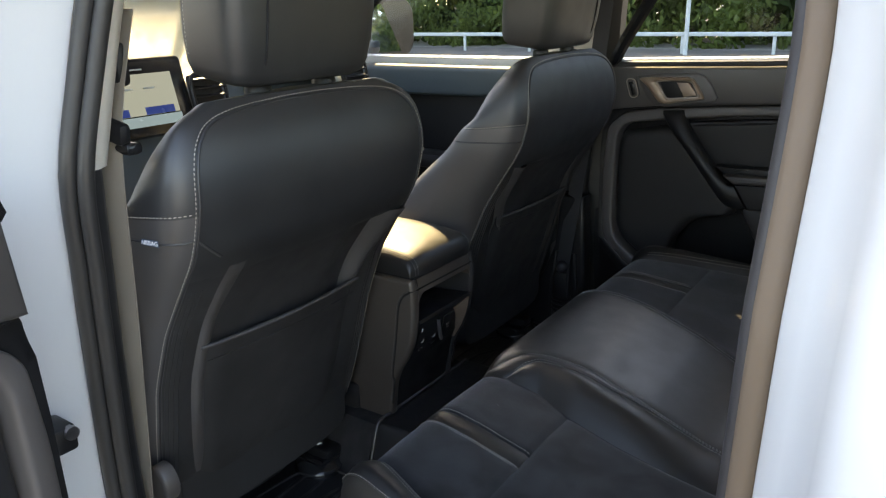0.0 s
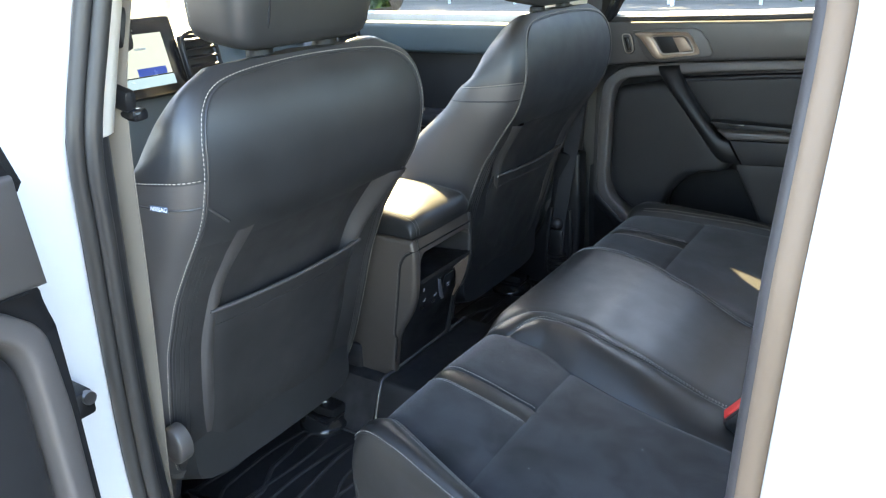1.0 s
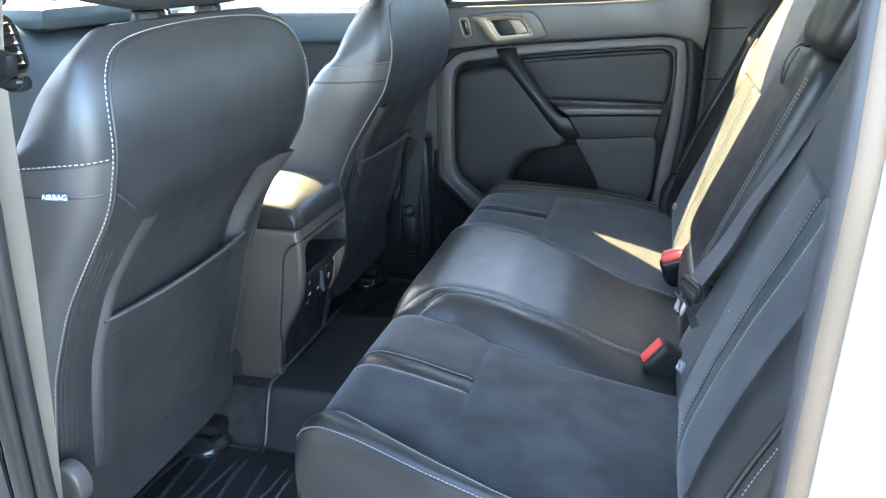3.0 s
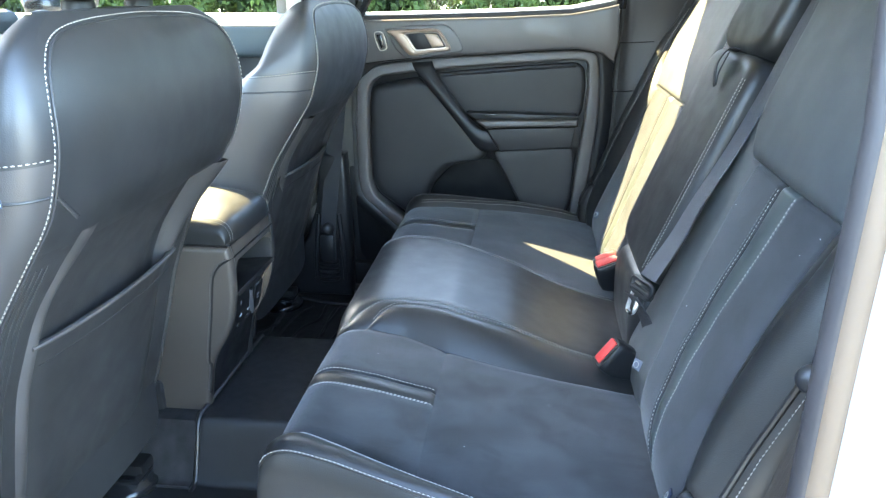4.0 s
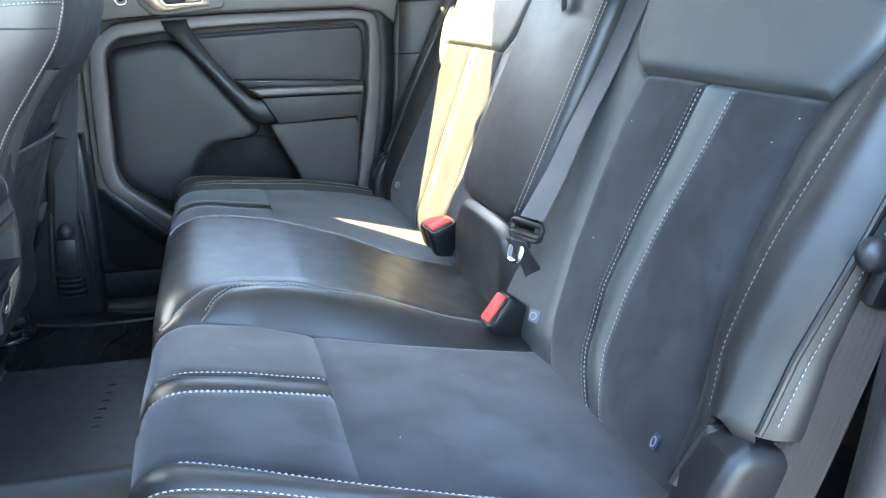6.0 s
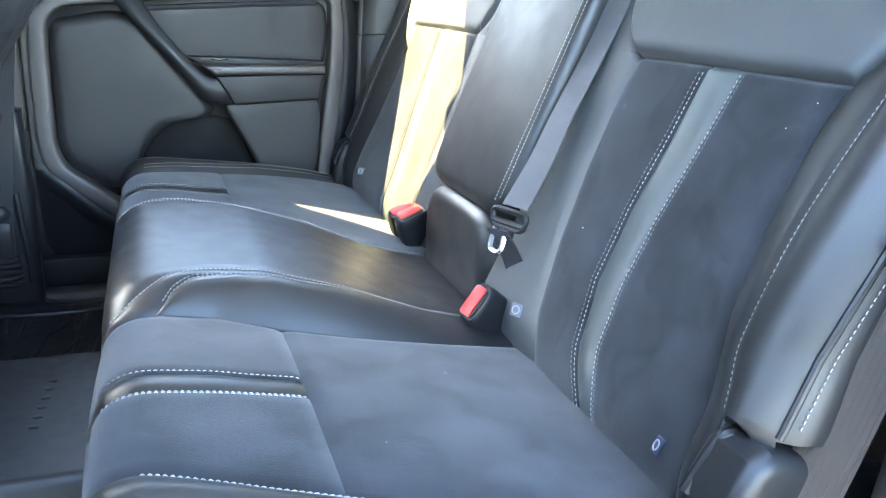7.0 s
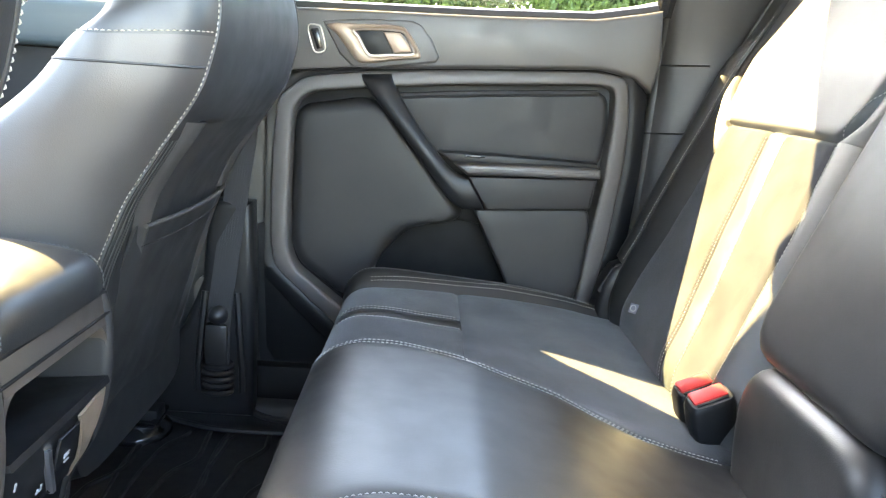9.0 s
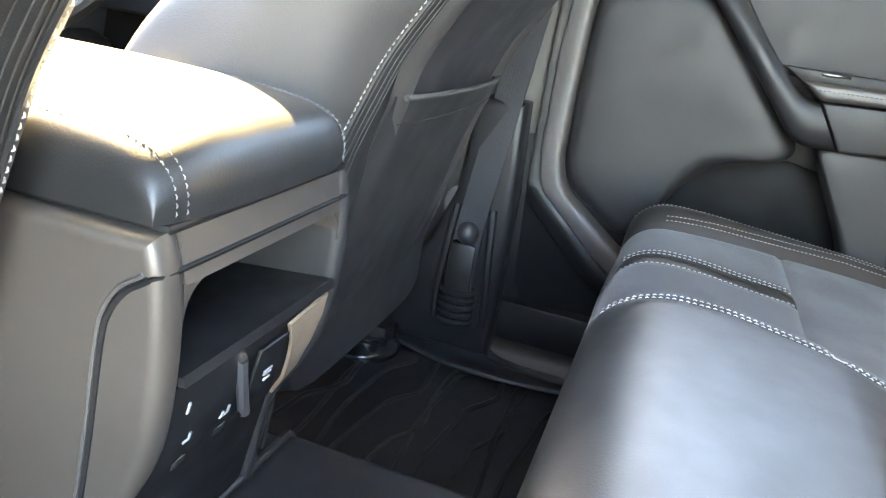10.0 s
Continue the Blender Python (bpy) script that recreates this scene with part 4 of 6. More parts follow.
centre_belt = thing("centre_seat_belt", (0.30, -0.15, 1.06), "slate-grey centre seat belt hanging over the backrest with its tongue loose", "seat belt")
path = smooth_line([(0.309, -0.203, 1.120), (0.345, -0.197, 1.182), (0.372, -0.192, 1.240), (0.416, -0.183, 1.32), (0.458, -0.177, 1.41), (0.495, -0.176, 1.50), (0.55, -0.178, 1.62)], 40)
part("webbing", webbing(path, [Vector((0.30, -0.95, 0.05)).lerp(Vector((0.06, -1, 0.02)), min(1.0, k / 14)) for k in range(len(path))]), WEB_GREY, centre_belt)
path = smooth_line([(0.288, -0.200, 1.090), (0.312, -0.203, 1.05), (0.326, -0.210, 1.0), (0.325, -0.215, 0.94)], 16)
part("lower_webbing", webbing(path, [(0.42, -0.90, 0.05)] * len(path), 0.036), WEB_BLACK, centre_belt)
tm = pose(0.302, -0.203, 1.104, 0, 12, 22)
one = bmesh.new()
grip = round_poly([(0.0, -0.030, 0.010), (0.0, 0.030, 0.010), (0.0, 0.026, -0.012), (0.0, -0.026, -0.012)], 0.009)
tube([tm @ Vector(p) for p in grip], 0.0042, 8, into=one, close=True)
tube([tm @ Vector((0.001, y, -0.006)) for y in np.linspace(-0.028, 0.028, 6)], 0.0055, 8, into=one)
rbox((0, 0, -0.018), (0.007, 0.026, 0.016), 0.003, into=one)
for v in one.verts[-len(rbox((0, 0, 0), (0.007, 0.026, 0.016), 0.003).verts):]:
    v.co = tm @ v.co
tongue = part("tongue", one, PLASTIC_DARK, centre_belt, "black plastic tongue grip")
one = bmesh.new()
pts2 = [(0, 0.000, -0.014), (-0.002, 0.000, -0.040), (-0.002, 0.006, -0.046), (-0.002, 0.014, -0.046), (-0.002, 0.020, -0.040), (0, 0.020, -0.014)]
tube([tm @ Vector(p) for p in smooth_line(pts2, 20)], 0.0036, 6, into=one)
part("latch_plate", one, LATCH, tongue, "bright metal latch plate")

# outboard belts beside the bench
for s in (-1, 1):
    b = thing("outer_seat_belt", (0.42, s * 0.715, 0.96), "belt webbing running down beside the backrest, coloured dark brown as in shade", "seat belt", "outer seat belts")
    dx_ = 0.06 if s > 0 else 0.0
    path = smooth_line([(0.300 + dx_, s * 0.692, 0.93), (0.334 + dx_, s * 0.694, 1.03), (0.378 + dx_, s * 0.694, 1.185), (0.415 + dx_, s * 0.690, 1.32), (0.45 + 2 * dx_, s * 0.672, 1.50), (0.48 + 3 * dx_, s * 0.64, 1.70)], 40)
    across = Vector((0.25, s * 0.95, -0.1)).normalized()
    web = part("webbing", webbing(path, [across] * len(path)), WEB_SHADED, b)
    bm = bmesh.new()
    for u in np.linspace(-0.42, 0.42, 9):
        tube([p + across * 0.047 * u + Vector((-0.5, s * -0.85, 0)) * -0.0010 for p in path[::3]], 0.0005, 5, into=bm)
    part("ribs", bm, WEB_SHADED, web, kind="stuff")
    part("sleeve", rbox((0.392 + dx_, s * 0.702, 1.205), (0.040, 0.016, 0.060), 0.006, (0, 18, 0)), PLASTIC_DARK, b, "black plastic belt sleeve")
    if s < 0:
        k = thing("seat_release_knob", (0.373, s * 0.693, 1.221), "round black backrest release knob", "knob")
        bm = bmesh.new()
        bmesh.ops.create_uvsphere(bm, u_segments=20, v_segments=12, radius=0.017)
        bmesh.ops.transform(bm, matrix=pose(0.373, s * 0.697, 1.221) @ Matrix.Diagonal((1, 0.75, 0.85, 1)), verts=bm.verts)
        part("cap", bm, PLASTIC, k)
        part("stem", tube([(0.373, s * 0.697, 1.221), (0.45, s * 0.69, 1.19)], 0.008, 10), PLASTIC_DARK, k)
    # plastic shield at the hinge
    h = thing("hinge_cover", (0.33, s * 0.66, 0.95), "black plastic hinge cover at the foot of the backrest", "trim")
    part("cover", prism([(0.250, 0.92), (0.264, 1.015), (0.282, 1.048), (0.300, 1.056), (0.372, 1.036), (0.43, 1.02), (0.44, 0.92)], "y", s * 0.628, s * 0.690, 0.016, seg=5), PLASTIC_DARK, h)
    part("ridge", tube(smooth_line([(0.262, s * 0.640, 1.00), (0.284, s * 0.642, 1.042), (0.302, s * 0.645, 1.050), (0.37, s * 0.650, 1.032)], 20), 0.0055, 8), PLASTIC_DARK, h, "rounded edge of the cover")


# ---- front seats ----
SX = [0.80, 0.82, 0.85, 0.90, 1.0, 1.1, 1.2, 1.28, 1.33, 1.40, 1.44, 1.475, 1.50, 1.515, 1.524]
seat_rear = soft_curve(SX, [-0.548, -0.540, -0.529, -0.512, -0.484, -0.458, -0.418, -0.368, -0.335, -0.318, -0.320, -0.328, -0.338, -0.350, -0.366])
seat_half = soft_curve(SX, [0.20, 0.225, 0.250, 0.262, 0.270, 0.274, 0.273, 0.272, 0.272, 0.269, 0.266, 0.258, 0.242, 0.215, 0.17], 0.010)
seat_deep = soft_curve(SX, [0.14, 0.18, 0.22, 0.26, 0.28, 0.28, 0.25, 0.215, 0.185, 0.15, 0.135, 0.12, 0.10, 0.085, 0.06], 0.016)
SEAT_TOP = 1.524


def front_seat(yc, out, dx, label):
    """out: the sign of y on the door side."""
    t = thing("car_seat", (-0.75 + dx, yc, FLOOR_Z), label, "car seat", "front seats")

    def at(z, phi, off=0.0):
        """phi: degrees from the middle of the back towards the door side."""
        a = radians(phi)
        c, s = math.cos(a), math.sin(a)
        n = 5.5
        f = (abs(c) ** n + abs(s) ** n) ** (-1 / n)
        w, d = seat_half(z), seat_deep(z)
        x = seat_rear(z) - d / 2 + (d / 2 + off) * c * f
        y = (w + off) * s * f
        g = bump01((seat_rear(z) - x) / 0.13)     # the wings spread towards the front
        y *= 1 + (0.03 if s > 0 else 0.12) * g
        if z < 1.30 and abs(phi) < 42:         # sunken back below the padded shoulder
            x -= 0.008 * bump01((1.30 - z) / 0.10) * bump01((42 - abs(phi)) / 14)
        if z < 1.292 and -40 < phi < -14:      # deep hollow under the inboard end of the shoulder pad
            x -= 0.018 * bump01((1.292 - z) / 0.012) * bump01((z - 1.04) / 0.22) * bump01((phi + 40) / 5) * bump01((-14 - phi) / 12)
        fall = 0.085 * g * bump01((z - 1.36) / 0.16)      # the top slopes down towards the front
        return Vector((x + dx, yc + out * y, z - fall))

    def panel(name, p0, p1, n, z0, z1, m, material, lab="", parent=None, off=0.0):
        rows = [[at(z, p, off) for p in np.linspace(p0, p1, n)] for z in np.linspace(z0, z1, m)]
        return part(name, sheet(rows), material, parent or t, lab, 60)
    SH = 1.285
    panel("shoulder_panel", -45, 45, 41, SH, SEAT_TOP, 50, SEAT_LEATHER, "black leather shoulder panel")
    mid_top = Vector((-0.395 + dx, yc, SEAT_TOP + 0.001))
    rows = [[at(SEAT_TOP, p) + (mid_top - at(SEAT_TOP, p)) * f for p in np.linspace(-180, 180, 49)[:-1]] for f in (0.0, 0.3, 0.6, 0.99)]
    part("top", sheet(rows, close_v=True), SEAT_LEATHER, t)
    panel("lower_back", -38, 38, 61, 0.83, SH, 90, BACK_VINYL, "black vinyl lower back")
    for sg in (-1, 1):
        panel("edge_band", sg * 37.5, sg * 45, 9, 0.83, SH + 0.004, 50, BACK_VINYL, "ribbed elastic edge band", off=0.0)
        panel("side_cover_upper", sg * 45, sg * 150, 36, 1.388, SEAT_TOP, 32, SEAT_LEATHER, "black leather upper side")
        panel("side_band", sg * 45, sg * 150, 36, 1.352, 1.388, 8, SIDE_LEATHER)
        panel("side_cover_lower", sg * 45, sg * 150, 36, 0.83, 1.352, 50, SIDE_LEATHER, "black vinyl lower side, lightened for bounced light")
    panel("seat_front", 150, 210, 20, 0.83, SEAT_TOP, 30, SEAT_LEATHER)
    panel("bottom_hem", -62, 62, 41, 0.818, 0.842, 8, HEM, "grey felt hem", off=0.003)
    # stitched seams
    lines = []
    for sg in (-1, 1):
        lines.append([at(1.392, sg * p, 0.0012) for p in np.linspace(47, 140, 70)])
    edge = [(45.8, z) for z in np.linspace(0.85, 1.43, 14)] + [(45.2, 1.462), (44.0, 1.484), (42, 1.499), (38, 1.509), (30, 1.515), (16, 1.518)]
    edge = smooth_line([(p, z, 0) for p, z in edge] + [(0, 1.519, 0)] + [(-p, z, 0) for p, z in edge[::-1]], 220)
    lines.append([at(p.y, p.x, 0.0012) for p in edge])
    stitches(lines, t, normal=(1, 0, 0.2), lift=0.0012, size=0.0038, gap=0.0024, r=0.00085, material=TAN_THREAD)
    bm = bmesh.new()
    for sg in (-1, 1):
        tube([at(1.354, sg * p, 0.0) for p in np.linspace(46, 140, 40)], 0.0016, 6, into=bm)
        for q in (39.2, 40.6, 42.0, 43.4):
            tube([at(z, sg * q, 0.0004) for z in np.linspace(0.86, 1.27, 50)], 0.0007, 5, into=bm)
    tube([at(p.y - 0.004, p.x * 0.972, 0.0006) for p in edge], 0.0019, 6, into=bm)
    part("seam_piping", bm, BACK_VINYL, t)

    # map pocket with a hemmed, slightly open mouth and pleated sides
    def back(u, z, off):
        q = min(0.98, abs(u) / seat_half(z))
        return Vector((at(z, 0).x - seat_deep(z) / 2 * (1 - (1 - q ** 5.5) ** (1 / 5.5)) + off, yc + out * u, z))
    rows = []
    for z in np.linspace(0.832, 1.156, 44):
        v = max(0.0, (z - 0.875) / 0.281)
        wl, wr = 0.165 + 0.022 * v, 0.164 + 0.008 * v
        row = []
        for k in range(33):
            u = -wr + (wl + wr) * k / 32
            edge = min(1.0, (u + wr) / 0.035, (wl - u) / 0.035)
            row.append(back(u, z, 0.0005 + (0.007 + 0.014 * v ** 3 * (1 - (2 * k / 32 - 1) ** 2)) * bump01(edge) + 0.002 * noise.noise((u * 20, z * 16, yc))))
        rows.append(row)
    pocket = part("map_pocket", sheet(rows, thick=-0.004), BACK_VINYL, t, "black vinyl map pocket")
    part("hem", tube([back(-0.170 + 0.355 * k / 30, 1.156, 0.009 + 0.014 * (1 - (2 * k / 30 - 1) ** 2)) for k in range(31)], 0.0032, 8), SIDE_LEATHER, pocket)
    stitches([[back(-0.166 + 0.345 * k / 30, 1.128, 0.0115 + 0.011 * (1 - (2 * k / 30 - 1) ** 2)) for k in range(31)]], pocket, normal=(1, 0, 0.2), material=DARK_THREAD)
    # pleat that opens from the pocket's corner up to the shoulder pad on the inboard side
    rows = []
    for z in np.linspace(1.07, 1.292, 36):
        v = (z - 1.07) / 0.222
        ua, ub = -0.126 - 0.046 * v, -0.129 - 0.086 * v
        crease = 0.003 * noise.noise((z * 22, 0, yc))
        rows.append([back(ua + 0.010, z, -0.004 - 0.016 * v), back(ua, z, 0.001 - 0.014 * v), back(ua * 0.6 + ub * 0.4, z, 0.004 + 0.002 * v + crease), back(ua * 0.25 + ub * 0.75, z, 0.005 + 0.008 * v + crease), back(ub, z, 0.004 + 0.012 * v), back(ub - 0.006, z, 0.008 * v), back(ub - 0.012, z, -0.006)])
    part("pocket_gusset", sheet(rows), SIDE_LEATHER, t, "stretched vinyl gusset", 60)
    # crease running up from the pocket's other corner, and the short slanting seam under the shoulder
    rows = []
    for z in np.linspace(0.90, 1.300, 36):
        v = (z - 0.90) / 0.40
        uu = 0.168 + 0.022 * math.sin(math.pi * min(1.0, v * 0.8)) - 0.012 * v
        h = 0.003 + 0.009 * math.sin(math.pi * min(1, v * 1.02))
        rows.append([back(uu - 0.020, z, 0.001), back(uu - 0.004, z, h), back(uu + 0.002, z, h * 0.8), back(uu + 0.010, z, 0.001)])
    part("pocket_crease", sheet(rows), SIDE_LEATHER, t, "raised vinyl fold", 60)
    part("slant_seam", tube([at(z, p, 0.0006) for z, p in zip(np.linspace(1.352, 1.322, 12), np.linspace(44, 37.5, 12))], 0.0016, 6), SIDE_LEATHER, t)
    stitches([[at(z, p - 0.6, 0.001) for z, p in zip(np.linspace(1.350, 1.320, 12), np.linspace(43.5, 37, 12))]], t, normal=(1, 0, 0.2), material=DARK_THREAD)

    # headrest on two chromed posts
    hm = pose(-0.388 + dx, yc, 1.660, 0, 8, 0)
    rings = []
    for z, w, d in ((-0.120, 0.105, 0.036), (-0.119, 0.122, 0.050), (-0.112, 0.134, 0.058), (-0.098, 0.140, 0.062), (-0.06, 0.145, 0.066), (0.0, 0.147, 0.067), (0.06, 0.143, 0.064), (0.10, 0.128, 0.054), (0.122, 0.10, 0.036), (0.127, 0.05, 0.012)):
        ring = []
        for k in range(64):
            a = 2 * math.pi * k / 64
            c, s = math.cos(a), math.sin(a)
            f = (abs(c) ** 6 + abs(s) ** 6) ** (-1 / 6)
            ring.append(hm @ Vector((d * c * f, w * s * f, z)))
        rings.append(ring)
    head = part("headrest", capped(rings), SEAT_LEATHER, t, "black leather headrest", 60)

    def face(y, z, k=1.0):
        w = float(np.interp(z, [-0.118, -0.08, -0.03, 0.03, 0.08, 0.127], [0.122, 0.143, 0.147, 0.146, 0.137, 0.06]))
        d = float(np.interp(z, [-0.118, -0.08, -0.03, 0.03, 0.08, 0.127], [0.050, 0.064, 0.067, 0.066, 0.060, 0.014]))
        q = min(0.999, abs(y) / w)
        return hm @ Vector((d * (1 - q ** 6) ** (1 / 6) + 0.001, y, z))
    part("head_seam", tube([face(out * 0.094, z) for z in np.linspace(-0.115, 0.115, 30)], 0.0016, 6), FABRIC, head)
    wz = lambda z: float(np.interp(z, [-0.118, -0.08, -0.03, 0.03, 0.08, 0.127], [0.122, 0.143, 0.147, 0.146, 0.137, 0.06]))
    stitches([[hm @ Vector((-0.036, out * (wz(z) + 0.0005), z)) for z in np.linspace(-0.105, 0.10, 50)]], head, normal=(0, out, 0))
    for u in (-0.068, 0.068):
        part("headrest_post", tube([(-0.388 + dx, yc + u, 1.51), (-0.396 + dx, yc + u, 1.60)], 0.0065, 12), CHROME, t, "chromed headrest post")
        part("post_guide", prism([(-0.388 + dx + 0.016 * math.cos(a), yc + u + 0.022 * math.sin(a)) for a in np.linspace(0, 2 * math.pi, 20, endpoint=False)], "z", 1.512, 1.534, 0.004), PLASTIC_DARK, t, "black plastic post guide")
    part("recline_cover", capped([[Vector((-0.482 + dx + r_ * math.cos(a), yc + out * (0.262 + h_), 0.945 + 1.25 * r_ * math.sin(a))) for a in np.linspace(0, 2 * math.pi, 24, endpoint=False)] for h_, r_ in ((-0.02, 0.026), (0.000, 0.026), (0.003, 0.024), (0.004, 0.016))]), PLASTIC_GREY, t, "charcoal plastic recliner cover", 50)
    # cushion and mounting
    rings = []
    for x, w, z0, z1 in ((-0.52, 0.20, 0.80, 0.93), (-0.60, 0.235, 0.78, 0.965), (-0.80, 0.245, 0.78, 0.985), (-0.98, 0.24, 0.80, 1.005), (-1.05, 0.22, 0.83, 0.99), (-1.075, 0.18, 0.87, 0.95)):
        ring = []
        for k in range(40):
            a = 2 * math.pi * k / 40
            c, s = math.cos(a), math.sin(a)
            f = (abs(c) ** 5 + abs(s) ** 5) ** -0.2
            ring.append(Vector((x + dx, yc + w * c * f, (z0 + z1) / 2 + (z1 - z0) / 2 * s * f)))
        rings.append(ring)
    part("seat_cushion", capped(rings), SEAT_LEATHER, t, "", 60)
    for u in (-0.19, 0.19):
        part("seat_rail", rbox((-0.78 + dx, yc + u, FLOOR_Z + 0.055), (0.46, 0.045, 0.035), 0.006), PLASTIC_DARK, t)
        dome = [[Vector((-0.592 + dx + r_ * math.cos(a), yc + u + 1.05 * r_ * math.sin(a), FLOOR_Z + z_)) for a in np.linspace(0, 2 * math.pi, 28, endpoint=False)] for z_, r_ in ((0.018, 0.058), (0.028, 0.058), (0.034, 0.054), (0.037, 0.046), (0.049, 0.040), (0.053, 0.036), (0.053, 0.024), (0.046, 0.022))]
        leg = part("rail_foot", capped(dome), GLOSS_BLACK, t, "glossy black plastic foot cover", 50)
        square = smooth_line([(-0.592 + dx + 0.036 * a, yc + u + 0.038 * b, FLOOR_Z + 0.051) for a, b in ((-1, -0.8), (-0.8, -1), (0.8, -1), (1, -0.8), (1, 0.8), (0.8, 1), (-0.8, 1), (-1, 0.8))], 48, True)
        part("collar", tube(square, 0.006, 8, close=True), GLOSS_BLACK, leg)
        part("bolt", tube([(-0.595 + dx, yc + u, FLOOR_Z + 0.045), (-0.595 + dx, yc + u, FLOOR_Z + 0.078)], 0.013, 6), CHROME, leg, "bright steel bolt")
        part("washer", tube([(-0.595 + dx, yc + u, FLOOR_Z + 0.048), (-0.595 + dx, yc + u, FLOOR_Z + 0.053)], 0.020, 16), CHROME, leg)
        part("support", rbox((-0.63 + dx, yc + u, FLOOR_Z + 0.095), (0.05, 0.014, 0.12), 0.003, (0, 20, 0)), STEEL, t)
    return t, at


near_seat, near_at = front_seat(-0.415, -1, 0.0, "black leather front seat with pale stitching and a map pocket")
far_seat, far_at = front_seat(0.412, 1, 0.024, "black leather front seat beside the console with pale stitching")


def lettering(text, size, m, material, name, label, category="label", parent=None):
    cu = bpy.data.curves.new("words", "FONT")
    cu.body, cu.size, cu.extrude, cu.align_x, cu.align_y = text, size, 0.0002, "CENTER", "CENTER"
    tmp = bpy.data.objects.new("words", cu)
    me = bpy.data.meshes.new_from_object(tmp)
    bpy.data.objects.remove(tmp)
    me.transform(m)
    me.materials.append(material)
    ob = new(name, me)
    if parent is not None:
        ob.parent = parent
        if parent.parent is None:
            ob.matrix_parent_inverse = parent.matrix_basis.inverted()
        return tagged(ob, label)
    return tagged(ob, label, category)


# airbag tag sewn into the side seam
tp = near_at(1.356, 76, 0.003)
tq = near_at(1.356, 64, 0.003)
tx = (tq - tp).normalized()
tz = Vector((0, 0, 1))
ty = tz.cross(tx).normalized()
tagm = Matrix.Translation((tp + tq) / 2 + Vector((0, -0.001, 0))) @ Matrix((tx, ty, tz)).transposed().to_4x4()
tagt = thing("airbag_tag", (tp + tq) / 2, "small grey airbag tag sewn into the seat side seam", "label")
one = rbox((0, 0, 0), (0.030, 0.0012, 0.0085), 0.0004)
bmesh.ops.transform(one, matrix=tagm, verts=one.verts)
part("cloth", one, TAG_BLUE, tagt)
lettering("AIRBAG", 0.0085, tagm @ pose(0, -0.0009, 0, 90, 0, 0), WHITE_INK, "words", "white lettering", parent=tagt)

# ---- centre console ----
console = thing("centre_console", (-0.65, 0, FLOOR_Z), "black plastic centre console with a padded lid and rear charging ports", "console")
SIDE = smooth_line([(-0.398, 0, 1.118), (-0.392, 0, 1.09), (-0.392, 0, 1.04), (-0.400, 0, 0.985), (-0.416, 0, 0.945), (-0.440, 0, 0.905), (-0.452, 0, 0.87), (-0.462, 0, 0.80), (-0.466, 0, 0.755)], 28)
side_poly = [(p.x, p.z) for p in SIDE] + [(-1.05, 0.72), (-1.05, 1.10), (-0.80, 1.116)]
for s in (-1, 1):
    # One plastic in two colours: near panel as lit, far panel as shaded.
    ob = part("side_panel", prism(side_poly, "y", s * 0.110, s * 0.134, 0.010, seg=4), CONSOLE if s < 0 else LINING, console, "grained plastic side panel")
    pan = smooth_line([(-0.400, 0, 1.0945), (-0.405, 0, 1.091), (-0.415, 0, 1.084), (-0.425, 0, 1.070), (-0.431, 0, 1.05), (-0.440, 0, 0.985), (-0.453, 0, 0.90), (-0.450, 0, 0.885), (-0.458, 0, 0.83)], 40)
    part("panel_groove", tube([(p.x, s * 0.1336, p.z) for p in pan], 0.0024, 6), PLASTIC_DARK, ob)
    part("groove_lip", tube([(p.x - 0.003, s * 0.1342, p.z + 0.0025) for p in pan], 0.0017, 6), PLASTIC_GREY, ob)
    part("carpet_skirt", rbox((-0.80, s * 0.128, 0.77), (0.50, 0.03, 0.16), 0.01), CARPET, console, "charcoal carpet skirt")
part("top_band", prism([(-0.398, 1.118), (-0.394, 1.085), (-0.43, 1.082), (-0.80, 1.08), (-0.80, 1.116)], "y", -0.111, 0.111, 0.002), CONSOLE, console)
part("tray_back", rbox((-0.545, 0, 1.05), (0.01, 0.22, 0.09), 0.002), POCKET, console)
part("tray_floor", prism([(-0.545, 1.012), (-0.402, 1.026), (-0.394, 1.027), (-0.392, 1.020), (-0.545, 1.004)], "y", -0.111, 0.111, 0.001), PLASTIC_DARK, console, "shallow tray shelf")
port_panel = part("port_panel", prism([(-0.398, 1.018), (-0.405, 0.985), (-0.420, 0.945), (-0.446, 0.905), (-0.470, 0.80), (-0.49, 0.80), (-0.49, 1.018)], "y", -0.111, 0.111, 0.002), PLASTIC_DARK, console, "matt black port panel")
PM = pose(-0.4065, 0, 0.975, 0, 14, 0)


def on_port(y, z, sy, sz, dx=0.004, bevel=0.001, dy=0.0):
    one = rbox((0, 0, 0), (dx, sy, sz), bevel)
    bmesh.ops.transform(one, matrix=PM @ pose(0.002 + dy, y, z), verts=one.verts)
    return one


part("port_cover", on_port(0.002, 0.0, 0.046, 0.060, 0.0035, 0.0012), PLASTIC_DARK, port_panel)
part("band_seam", tube(smooth_line([(-0.402, -0.1340, 1.0935), (-0.3975, -0.1318, 1.0955), (-0.3948, -0.126, 1.096), (-0.3940, -0.11, 1.096), (-0.3940, 0.0, 1.096), (-0.3940, 0.11, 1.096), (-0.3948, 0.126, 1.096), (-0.3975, 0.1318, 1.0955), (-0.402, 0.1340, 1.0935)], 60), 0.0017, 6), POCKET, console)
